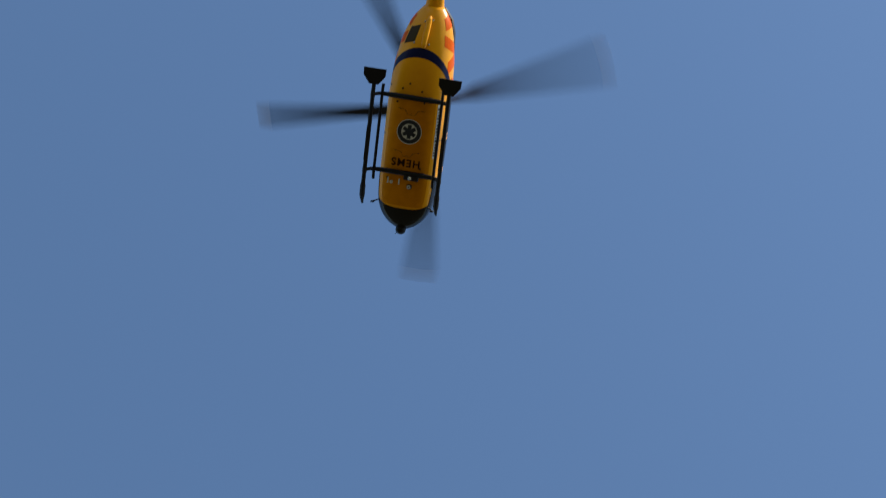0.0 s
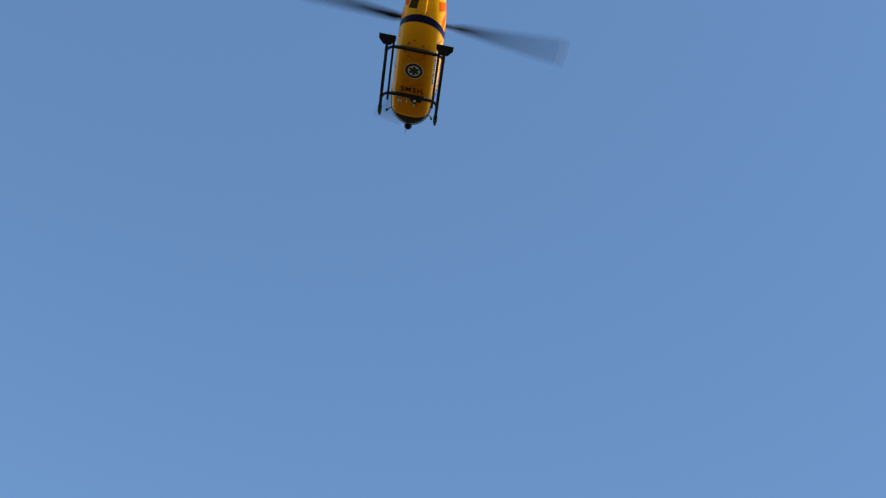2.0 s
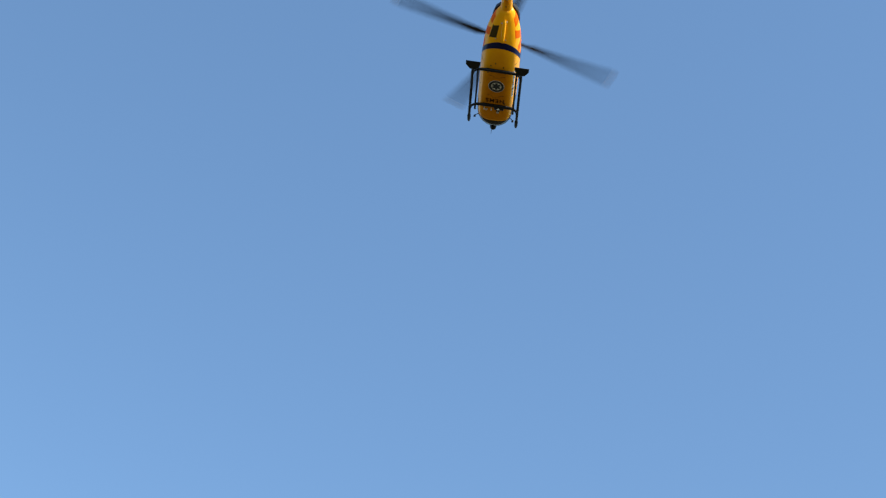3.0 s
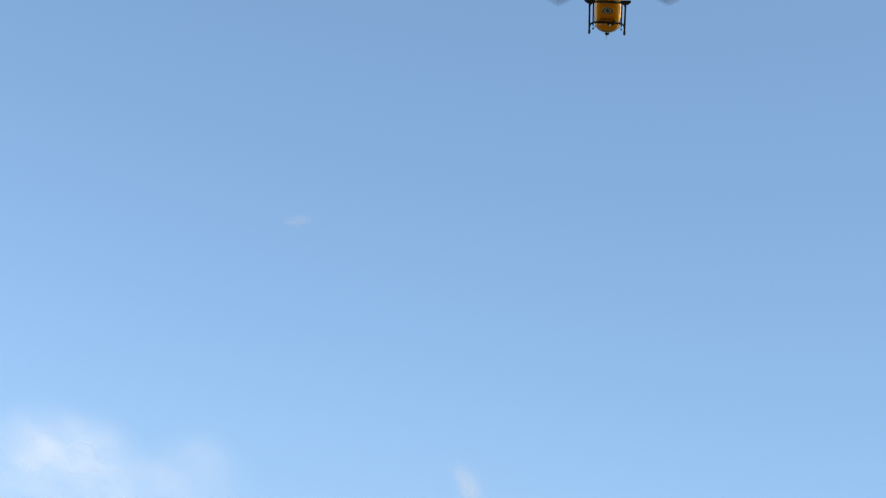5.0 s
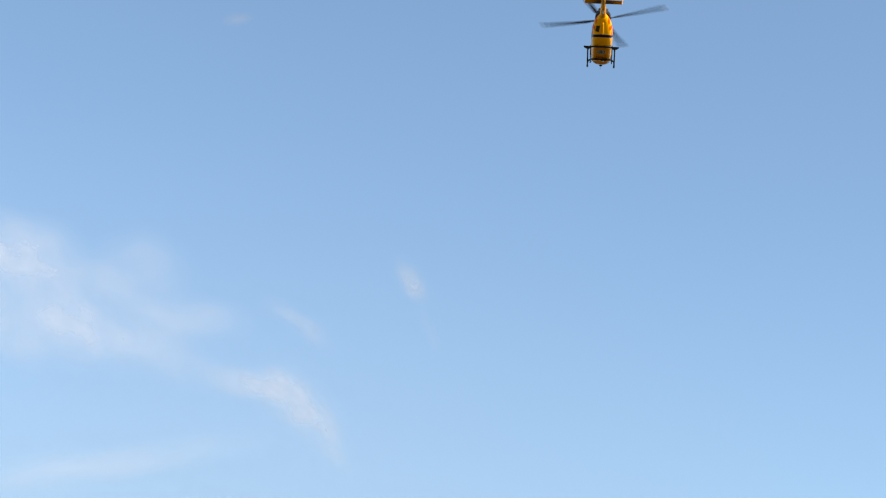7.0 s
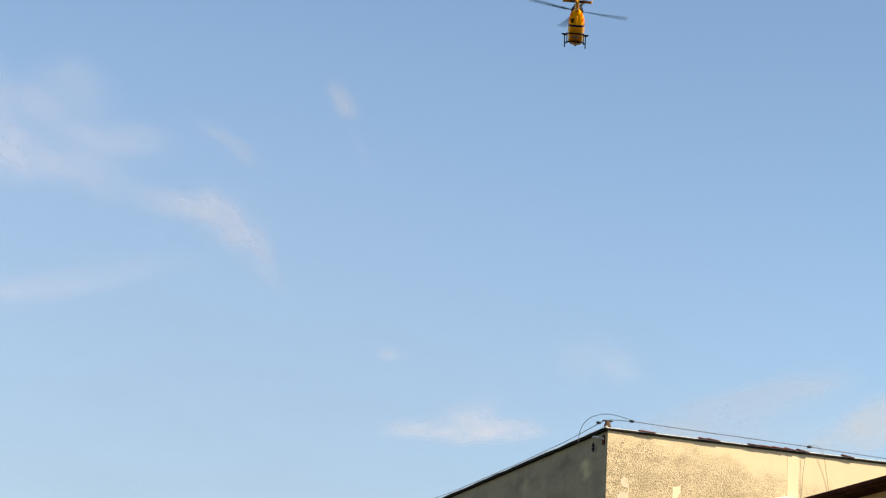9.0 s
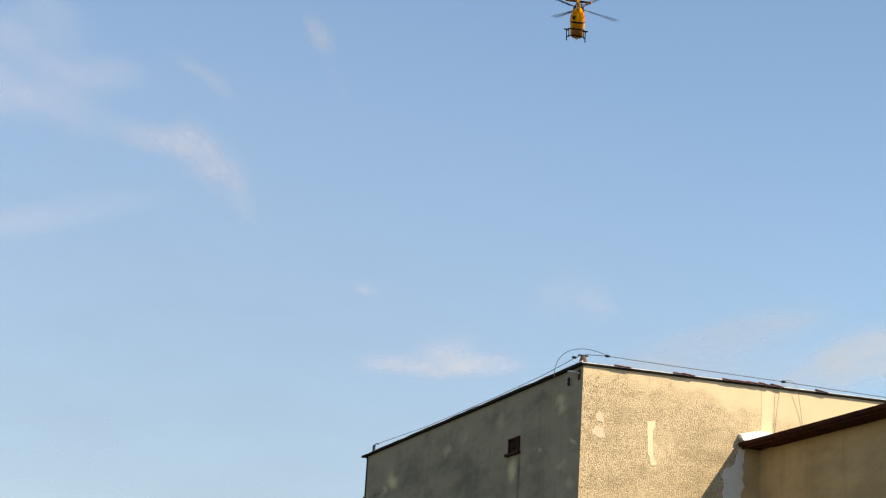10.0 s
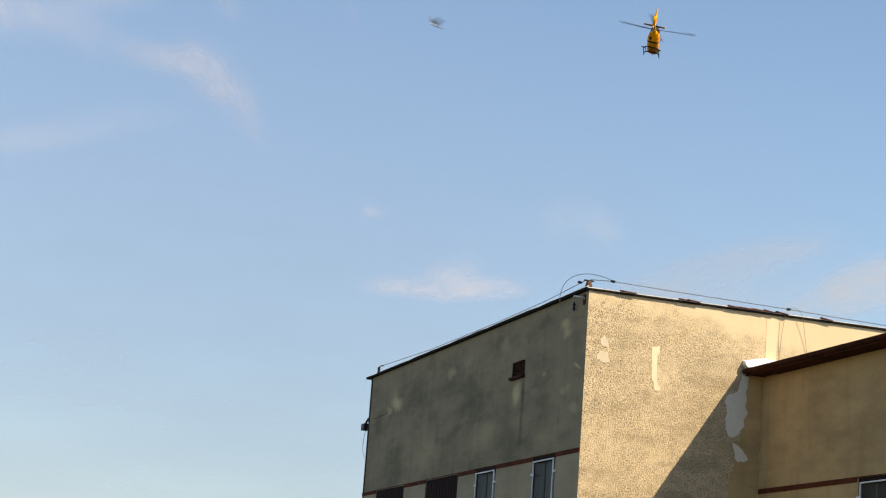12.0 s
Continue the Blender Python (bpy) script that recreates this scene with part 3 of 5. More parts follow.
    drop = [(1.335, 7.66), (1.50, 7.68), (1.49, 7.55), (1.455, 7.50), (1.46, 7.20), (1.47, 7.05), (1.50, 6.95), (1.55, 6.90), (1.53, 6.84), (1.44, 6.83),
            (1.41, 6.90), (1.40, 7.00), (1.365, 7.02), (1.355, 7.20), (1.36, 7.35), (1.335, 7.45)]
    part("filler_patch", patch(drop, 0.004, 0.04, 0.006, 3), PATCH_PALE, b, "long pale run of filler")
    # repainted strip beside the annex, and the cement filler along its edge
    edge = [(3.40, 7.36), (3.37, 6.9), (3.33, 6.5), (3.24, 6.0), (3.12, 5.5), (3.04, 5.1), (3.02, 4.2), (3.05, 3.0), (3.67, 3.0), (3.67, 7.36)]
    part("render_strip", patch(edge, 0.003, 0.07, 0.018, 6), ANNEX_CAST, b, "smooth ochre strip of render beside the annex")
    flank = [(3.25, 7.32), (3.38, 7.33), (3.37, 7.12), (3.34, 7.00), (3.36, 6.86), (3.33, 6.72), (3.40, 6.60), (3.31, 6.50), (3.33, 6.36), (3.24, 6.24), (3.15, 6.13),
             (3.02, 6.13), (2.96, 6.24), (2.93, 6.45), (2.95, 6.62), (2.90, 6.80), (2.97, 6.93), (3.06, 6.95), (3.16, 7.02), (3.20, 7.15)]
    part("filler_patch", patch(flank, 0.007, 0.035, 0.012, 8), PATCH_GREY, b, "grey cement filler running down the wall")
    lower = [(3.10, 6.03), (3.20, 5.98), (3.28, 5.93), (3.36, 5.84), (3.44, 5.72), (3.33, 5.68), (3.22, 5.67), (3.16, 5.74), (3.14, 5.88)]
    part("filler_patch", patch(lower, 0.007, 0.035, 0.012, 9), PATCH_GREY, b, "grey cement filler running down the wall")
    part("pilaster", boxes((3.72, 3.95, -0.004, 0.0, 7.3, ROOF - 0.05)), SMOOTH_OCHRE, b, "narrow smooth ochre pilaster strip")
    return b


make_building()


def make_annex():
    a = new("annex_building")
    a.matrix_basis = SITE
    tagged(a, "lower ochre annex with a rust-red eave, its wall in shade", "building")
    x0, long_, top = 3.68, 9.0, 7.33
    # wall facing the same way as the shaded wall, running towards the viewer: u from the far end
    place = Matrix(((0, 1, 0, x0), (-1, 0, 0, -0.002), (0, 0, 1, 0), (0, 0, 0, 1)))
    opening = [(3.69, 4.83, 3.6, 5.17), (6.1, 7.24, 3.6, 5.17)]
    part("wall", wall_mesh(long_, top, 0.35, opening), ANNEX_CAST, a, "smooth ochre wall in shade", place)
    part("wall", wall_mesh(9.9, top, 0.35, []), ANNEX_CAST, a, "", pose(x0 + 0.352, -long_, 0))
    part("drip_band", boxes((0.02, 3.66, -0.02, 0.001, 5.10, 5.19), bevel=0.004), RUST, a, "thin rust-red drip band", place)
    part("drip_band", boxes((4.86, 6.07, -0.02, 0.001, 5.10, 5.19), bevel=0.004), RUST, a, "", place)
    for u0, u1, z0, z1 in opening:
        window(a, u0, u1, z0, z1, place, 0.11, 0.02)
        part("lintel_band", boxes((u0 - 0.02, u1 + 0.02, -0.012, 0.001, 5.172, 5.19), bevel=0.003), RUST, a, "", place)
    # roof: low slope rising away from the eave
    bm = bmesh.new()
    prof = [(3.30, 7.40), (3.30, 7.43), (14.0, 8.1), (14.0, 8.04)]
    rows = []
    for y in (-0.012, -long_ - 0.25):
        rows.append([bm.verts.new((x, y, z)) for x, z in prof])
    grid_faces(bm, [rows[0], rows[1]], True)
    bm.faces.new(rows[0])
    bm.faces.new(rows[1][::-1])
    roof = part("roof", bm, FELT, a, "dark low-pitched roof with a rust-red eave")
    part("fascia", boxes((3.31, 3.345, -long_ - 0.25, -0.014, 7.33, 7.40), bevel=0.004), EAVE, roof)
    part("soffit", boxes((3.345, x0 - 0.002, -long_ - 0.24, -0.014, 7.345, 7.365)), EAVE, roof, "rust-brown boarded soffit")
    # half-round gutter
    bm = bmesh.new()
    rows = []
    for y in np.linspace(-0.02, -long_ - 0.3, 12):
        outer = [(3.285 + 0.065 * math.cos(t), 7.435 + 0.075 * math.sin(t)) for t in np.linspace(math.pi, 2 * math.pi, 9)]
        inner = [(3.285 + 0.056 * math.cos(t), 7.437 + 0.066 * math.sin(t)) for t in np.linspace(2 * math.pi, math.pi, 9)]
        rows.append([bm.verts.new((x, y, z)) for x, z in outer + inner])
    grid_faces(bm, rows, True)
    bm.faces.new(rows[0])
    bm.faces.new(rows[-1][::-1])
    smooth(part("gutter", bm, EAVE, roof, "rusty half-round gutter"))
    # bent white flashing where the eave meets the sunlit wall
    bm = bmesh.new()
    rows = []
    for x, lo, hi in ((3.24, 7.53, 7.585), (3.29, 7.475, 7.60), (3.50, 7.515, 7.65), (3.70, 7.56, 7.69), (3.72, 7.575, 7.665), (3.90, 7.60, 7.675), (4.04, 7.63, 7.66)):
        rows.append([bm.verts.new((x, y, z)) for y, z in ((-0.004, hi + 0.03), (-0.13, hi), (-0.145, lo), (-0.004, lo))])
    grid_faces(bm, rows, True)
    bm.faces.new(rows[0])
    bm.faces.new(rows[-1][::-1])
    part("flashing", bm, WHITE, roof, "bright white bent sheet flashing")
    return a


make_annex()


# ---- wires and fittings on the roof ----
def site_thing(name, bm, mat, label, category):
    ob = part(name, bm, mat)
    ob.matrix_basis = SITE
    return tagged(ob, label, category)


def make_roof_fittings():
    # corner support: a tapered stub with a cross clamp
    m = new("conductor_support")
    m.matrix_basis = SITE @ pose(0.03, 0.12, ROOF + 0.02)
    tagged(m, "small rusty stub holding the lightning wire at the roof corner", "wire support")
    bm = bmesh.new()
    bmesh.ops.create_cone(bm, cap_ends=True, segments=10, radius1=0.085, radius2=0.045, depth=0.15, matrix=Matrix.Translation((0, 0, 0.075)))
    part("stub", bm, STUB_BROWN, m)
    part("clamp", boxes((-0.10, 0.10, -0.02, 0.02, 0.15, 0.175), bevel=0.004), BLACK, m)
    far = new("conductor_support")
    far.matrix_basis = SITE @ pose(-0.06, 13.85, ROOF + 0.022)
    tagged(far, "small grey bracket holding the lightning wire at the far roof end", "wire support")
    part("stub", boxes((-0.025, 0.025, -0.05, 0.05, 0, 0.15), bevel=0.006), FRAME_GREY, far)
    part("clamp", tube([(0, -0.02, 0.15), (0, -0.2, 0.165), (0, -0.4, 0.13)], 0.014, 6), BLACK, far)
    z = ROOF - 0.07
    bm = tube([(-0.06, 13.85, z + 0.25), (-0.06, 9.5, z + 0.14), (-0.06, 5.0, z + 0.13), (-0.06, 2.0, z + 0.16), (0.0, 0.12, z + 0.275)], 0.007, 6)
    site_thing("lightning_wire", bm, WIRE, "thin grey lightning wire along the shaded roof edge", "wire")
    pts = [(0.05, 0.1, z + 0.275), (0.45, -0.05, z + 0.265), (1.6, -0.06, z + 0.235), (2.9, -0.06, z + 0.215), (4.15, -0.06, z + 0.195), (5.2, -0.06, z + 0.165), (6.4, -0.06, z + 0.14), (13.0, -0.06, z + 0.12)]
    site_thing("lightning_wire", tube(pts, 0.007, 6), WIRE, "thin grey lightning wire along the sunlit roof edge", "wire")
    # clamps on the wire
    for x, y, zz in ((0.45, -0.05, z + 0.265), (4.15, -0.06, z + 0.195), (-0.03, 0.42, z + 0.262)):
        bm = bmesh.new()
        bmesh.ops.create_icosphere(bm, subdivisions=2, radius=0.036, matrix=pose(x, y, zz) @ Matrix.Diagonal((1.5, 1.0, 0.75, 1)))
        site_thing("wire_clamp", bm, BLACK, "small black clamp on the lightning wire", "clamp")
    # arched cable from the shaded wall over the corner
    loop = arc((-0.14, 1.15, z - 0.02), (-0.14, 1.2, z + 0.54), (0.05, 0.25, z + 0.41), 10) + arc((0.05, 0.25, z + 0.41), (0.2, 0.05, z + 0.385), (0.45, -0.05, z + 0.275), 8)[1:]
    site_thing("cable", tube(loop, 0.006, 6), WIRE, "thin arched cable over the roof corner", "cable")
    hang = arc((-0.14, 1.15, z - 0.02), (-0.10, 1.15, z - 0.20), (-0.06, 0.9, z - 0.24), 8) + arc((-0.06, 0.9, z - 0.24), (-0.06, 0.55, z - 0.25), (-0.08, 0.52, z - 0.06), 8)[1:]
    site_thing("cable", tube(hang, 0.003, 6), WIRE, "thin dark cable sagging below the roof edge", "cable")
    loop2 = arc((4.15, -0.06, z + 0.2), (4.36, -0.06, z + 0.32), (4.45, -0.1, z + 0.05), 10) + [(4.465, -0.085, z + 0.0), (4.50, -0.065, z - 0.16), (4.56, -0.035, z - 0.42), (4.63, -0.008, z - 0.85)]
    site_thing("cable", tube(loop2, 0.004, 6), WIRE, "thin cable looping down the sunlit wall", "cable")
    drop = [(4.12, -0.06, z + 0.19), (4.08, -0.085, z + 0.07), (4.06, -0.075, z - 0.02), (4.03, -0.050, z - 0.3), (4.0, -0.006, z - 0.9)]
    site_thing("cable", tube(drop, 0.004, 6), WIRE, "thin cable dropping down the sunlit wall", "cable")
    # bracket with insulators under the eave on the shaded wall
    bk = new("wall_bracket")
    bk.matrix_basis = SITE @ pose(0.0, 0.30, ROOF - 0.13)
    tagged(bk, "pale wall bracket with a dark insulator below the roof", "bracket")
    bm = tube([(0, -0.14, -0.03), (-0.10, -0.08, 0.0), (-0.14, 0.06, 0.03), (-0.14, 0.12, 0.03)], 0.02, 8)
    part("arm", bm, ZINC, bk)
    bm = bmesh.new()
    for k, r in enumerate((0.02, 0.034, 0.02, 0.034, 0.02)):
        bmesh.ops.create_cone(bm, cap_ends=True, segments=12, radius1=r, radius2=r * 0.8, depth=0.035, matrix=Matrix.Translation((-0.06, 0.28, -0.06 - 0.033 * k)))
    part("insulator", bm, BLACK, bk)
    part("back_plate", boxes((-0.02, 0.0, -0.16, -0.06, -0.14, 0.05), bevel=0.004), RUST, bk)
    # lamp box at the far end of the shaded wall, with its cable
    lb = new("wall_lamp")
    lb.matrix_basis = SITE @ pose(-0.001, 14.65, 7.4)
    tagged(lb, "black lamp housing fixed at the far wall end", "lamp")
    part("arm", tube([(0.1, -0.02, 0.18), (0.06, 0.25, 0.15), (0.03, 0.4, 0.02)], 0.03, 8), BLACK, lb)
    bm = bmesh.new()
    box(bm, -0.08, 0.10, 0.14, 0.42, -0.15, 0.02, bevel=0.02)
    part("housing", bm, BLACK, lb)
    site_thing("cable", tube(arc((0.03, 14.98, 7.25), (0.0, 15.3, 6.6), (0.08, 14.72, 6.5), 14), 0.006, 6), CABLE, "thin cable hanging in a bow by the far wall end", "cable")
    down = [(-0.03, 14.56, ROOF - 0.03), (-0.012, 14.56, ROOF - 0.12), (-0.012, 14.56, 4.0), (-0.012, 14.56, 0.02)]
    site_thing("lightning_wire", tube(down, 0.020, 6), CABLE, "dark lightning wire running down the far wall end", "wire")


make_roof_fittings()


# ---- clouds: thin wisps far off ----
def make_cloud(seed, density, tint, fibre, wisps, label, patchy=1.0, far=2400):
    """A thin sheet of vapour, far off, of wisps given by bearing, height, half-width, half-height, lean (all in degrees) and weight."""
    az = sum(w[0] for w in wisps) / len(wisps)
    el = sum(w[1] for w in wisps) / len(wisps)
    unit = far * radians(1)
    spots = [((w[0] - az) * math.cos(radians(el)) * unit, (w[1] - el) * unit, w[2] * unit, w[3] * unit, w[4], w[5]) for w in wisps]
    rim = 1.2 * fibre[2] * unit
    x0, x1 = min(p[0] - max(p[2:4]) for p in spots) - rim, max(p[0] + max(p[2:4]) for p in spots) + rim
    y0, y1 = min(p[1] - max(p[2:4]) for p in spots) - rim, max(p[1] + max(p[2:4]) for p in spots) + rim
    bm = bmesh.new()
    nx, ny = 28, 16
    rows = [[bm.verts.new((x0 + (x1 - x0) * i / nx, y0 + (y1 - y0) * j / ny,
                           0.004 * (x1 - x0) * noise.noise(Vector((2 * i / nx + seed, 2 * j / ny, seed))))) for i in range(nx + 1)] for j in range(ny + 1)]
    grid_faces(bm, rows)
    a, e = radians(az), radians(el)
    eye = EYE + far * Vector((math.cos(e) * math.sin(a), math.cos(e) * math.cos(a), math.sin(e)))
    ob = part("cloud", bm, cloud_material("vapour", seed, density, spots, (fibre[0], fibre[1], fibre[2] * unit, patchy), tint), tidy=False)
    ob.matrix_basis = look(eye, EYE) @ pose(0, 0, 0, 0, 180, 0)
    ob.data.shade_smooth()
    return tagged(ob, label, "cloud", kind="stuff")


HIGH_WHITE, LOW_WHITE, VEIL_WHITE = (0.62, 0.63, 0.76), (0.80, 0.81, 0.95), (0.82, 0.87, 1.0)
make_cloud(1, 0.60, HIGH_WHITE, (-24, 1.5, 0.75), [
    (-15.8, 18.9, 3.6, 2.5, -20, 0.45), (-14.0, 17.8, 2.8, 1.1, -8, 0.45), (-11.2, 18.6, 2.6, 1.1, 8, 0.35), (-13.0, 19.6, 2.2, 1.8, 20, 0.35), (-17.0, 19.9, 2.8, 1.5, -10, 0.35),
    (-11.4, 17.4, 3.0, 0.9, -14, 0.32), (-16.5, 17.2, 2.4, 1.0, -5, 0.30), (-18.5, 18.6, 2.8, 2.2, -10, 0.35)], "broad thin white cloud in the blue sky", patchy=0.8)
make_cloud(3, 0.60, HIGH_WHITE, (-38, 2.0, 0.50), [
    (-8.8, 16.95, 2.1, 0.75, -4, 0.50), (-7.6, 16.6, 2.1, 1.1, -28, 0.50), (-6.7, 15.95, 1.7, 0.85, -46, 0.45), (-6.1, 15.1, 1.3, 0.45, -55, 0.2)], "drawn-out white wisp of cloud", patchy=0.8)
make_cloud(4, 0.45, HIGH_WHITE, (-30, 2.0, 0.35), [(-7.4, 18.72, 1.2, 0.40, -30, 0.5), (-8.3, 19.2, 0.8, 0.4, -20, 0.25)], "faint white wisp of cloud")
make_cloud(5, 0.55, HIGH_WHITE, (-58, 1.6, 0.35), [(-4.3, 20.45, 1.1, 0.55, -55, 0.55), (-3.6, 19.1, 1.2, 0.3, -62, 0.12)], "small slanting wisp of cloud")
make_cloud(6, 0.34, HIGH_WHITE, (15, 3.0, 0.6), [(-11.6, 14.5, 5.0, 0.75, 15, 0.40), (-14.2, 13.6, 3.4, 0.8, 12, 0.45)], "faint long streak of cloud")
make_cloud(7, 0.72, LOW_WHITE, (4, 1.8, 0.40), [
    (-1.3, 10.85, 1.5, 0.50, 3, 0.55), (0.4, 11.1, 1.7, 0.85, 0, 0.60), (1.7, 11.05, 1.6, 0.48, -2, 0.55), (0.2, 10.75, 2.4, 0.42, 2, 0.45), (0.7, 11.7, 1.0, 0.6, 20, 0.15)], "low flat-bottomed white cloud", patchy=0.8)
make_cloud(8, 0.5, LOW_WHITE, (-5, 2.0, 0.25), [(-2.2, 13.0, 0.65, 0.34, -5, 0.45)], "tiny white puff of cloud")
make_cloud(9, 0.5, VEIL_WHITE, (-25, 1.4, 0.4), [(4.8, 12.98, 1.1, 0.8, -25, 0.45), (3.7, 13.2, 1.5, 1.1, 20, 0.25)], "faint white puff of cloud")
make_cloud(20, 0.85, VEIL_WHITE, (13, 2.4, 0.6), [
    (7.2, 11.7, 2.8, 0.85, 20, 0.35), (9.7, 12.3, 3.2, 0.9, 12, 0.45), (12.6, 11.5, 2.3, 1.2, 15, 0.75), (11.2, 11.0, 2.4, 0.8, 20, 0.5), (14.5, 12.0, 3.0, 1.4, 10, 0.6),
    (6.2, 10.9, 3.0, 0.8, 5, 0.3), (9.0, 11.2, 3.5, 1.0, 8, 0.35)], "thin white veil of cloud above the roof", patchy=0.7)
make_cloud(12, 0.45, HIGH_WHITE, (10, 2.0, 0.25), [(-10.89, 27.55, 0.6, 0.28, 10, 0.5)], "tiny white puff of cloud")
# a dim haze sheet added to darken the too bright lowest sky, nearer than the clouds
make_cloud(13, 0.62, (0.165, 0.210, 0.320), (0, 3.0, 1.5), [(-11.0, 4.0, 46.0, 25.0, 0, 0.98)], "thin bluish haze sheet added to darken the low sky", patchy=0.1, far=1700)


# ---- the helicopter: x to its right, y ahead, z up, from the point under its mast at skid level ----
#            y     half-width  belly  roof  squareness
STATIONS = [(3.02, 0.04, 0.86, 0.94, 2.0), (2.96, 0.20, 0.76, 1.06, 2.0), (2.82, 0.42, 0.64, 1.20, 2.2), (2.55, 0.625, 0.53, 1.42, 2.7),
            (2.20, 0.73, 0.46, 1.70, 3.1), (1.70, 0.775, 0.43, 2.00, 3.2), (1.00, 0.79, 0.41, 2.16, 3.1), (0.0, 0.795, 0.41, 2.20, 3.0),
            (-0.65, 0.79, 0.415, 2.20, 2.85), (-1.0, 0.78, 0.45, 2.20, 2.6), (-1.4, 0.76, 0.53, 2.20, 2.45), (-1.75, 0.72, 0.65, 2.19, 2.15), (-2.1, 0.665, 0.85, 2.16, 1.92),
            (-2.45, 0.555, 1.12, 2.12, 1.80), (-2.7, 0.415, 1.34, 2.08, 1.85), (-2.9, 0.255, 1.545, 2.04, 2.0)]
_sy = np.array([s[0] for s in STATIONS])[::-1]
_sv = np.array([s[1:] for s in STATIONS])[::-1]


def station(y):
    """Half-width, belly, roof and squareness at y, on a smooth curve through the stations."""
    y = min(max(y, _sy[0]), _sy[-1])
    i = int(min(max(np.searchsorted(_sy, y) - 1, 0), len(_sy) - 2))
    h = _sy[i + 1] - _sy[i]
    u = (y - _sy[i]) / h

    def slope(k):
        a, b = max(k - 1, 0), min(k + 1, len(_sy) - 1)
        return (_sv[b] - _sv[a]) / (_sy[b] - _sy[a])

    return ((2 * u ** 3 - 3 * u ** 2 + 1) * _sv[i] + (u ** 3 - 2 * u ** 2 + u) * h * slope(i)
            + (3 * u ** 2 - 2 * u ** 3) * _sv[i + 1] + (u ** 3 - u ** 2) * h * slope(i + 1))


def skin(y, deg, off=0.0):
    """A point of the fuselage skin: deg 0 is the keel, 90 the right side, 180 the roof; off: metres out of the skin."""
    hw, zb, zt, n = station(y)
    a = radians(deg)
    s, c = math.sin(a), math.cos(a)
    x = (hw + off) * math.copysign(abs(s) ** (2 / n), s)
    z = (zb + zt) / 2 - ((zt - zb) / 2 + off) * math.copysign(abs(c) ** (2 / n), c)
    return Vector((x, y, z))


def hull(y0, y1, d0, d1, off, ny=12, nd=12, inner=-0.01, bend=None):
    """A panel of the skin between two places and two angles, with its own thickness; bend(u, d) shifts y."""
    bm = bmesh.new()
    layers = []
    for o in (off, inner):
        rows = []
        for i in range(ny + 1):
            row = []
            for k in range(nd + 1):
                d = d0 + (d1 - d0) * k / nd
                y = y0 + (y1 - y0) * i / ny + (bend(i / ny, d) if bend else 0.0)
                row.append(bm.verts.new(skin(y, d, o)))
            rows.append(row)
        layers.append(rows)
    a, b = layers
    grid_faces(bm, a)
    grid_faces(bm, [r[::-1] for r in b])
    rim = lambda q: q[0] + [r[-1] for r in q[1:]] + q[-1][-2::-1] + [r[0] for r in q[-2:0:-1]]
    ra, rb = rim(a), rim(b)
    for k in range(len(ra)):
        bm.faces.new((ra[k], ra[(k + 1) % len(ra)], rb[(k + 1) % len(rb)], rb[k]))
    return bm


def loft(rings, cap=True):
    bm = bmesh.new()
    rows = [[bm.verts.new(p) for p in r] for r in rings]
    grid_faces(bm, rows, True)
    if cap:
        bm.faces.new(rows[0][::-1])
        bm.faces.new(rows[-1])
    return bm


def disc(r, z0, z1, n=32, hole=0.0):
    bm = bmesh.new()
    if not hole:
        return slab([(r * math.cos(a), r * math.sin(a)) for a in (2 * math.pi * k / n for k in range(n))], z0, z1, bm)
    rows = []
    for rr, z in ((r, z0), (r, z1), (hole, z1), (hole, z0)):
        rows.append([bm.verts.new((rr * math.cos(a), rr * math.sin(a), z)) for a in (2 * math.pi * k / n for k in range(n))])
    grid_faces(bm, rows + [rows[0]], True)
    return bm


def star(r, w, z0, z1):
    """A six-armed star."""
    bm = bmesh.new()
    for k in range(3):
        box(bm, -w / 2, w / 2, -r, r, z0, z1 + 0.0006 * k, m=Matrix.Rotation(k * math.pi / 3, 4, "Z"))
    return bm


def letters(word, size, depth, mat, parent, place, name="lettering", label=""):
    c = bpy.data.curves.new(name, "FONT")
    c.body, c.size, c.extrude, c.align_x, c.align_y = word, size, depth, "CENTER", "CENTER"
    c.space_character, c.offset = 1.18, 0.005
    temp = new(name, c)
    me = bpy.data.meshes.new_from_object(temp)
    bpy.data.objects.remove(temp)
    ob = new(name, me)
    me.materials.clear()
    me.materials.append(mat)
    ob.parent, ob.matrix_basis = parent, place
    if label:
        tagged(ob, label)
    return ob


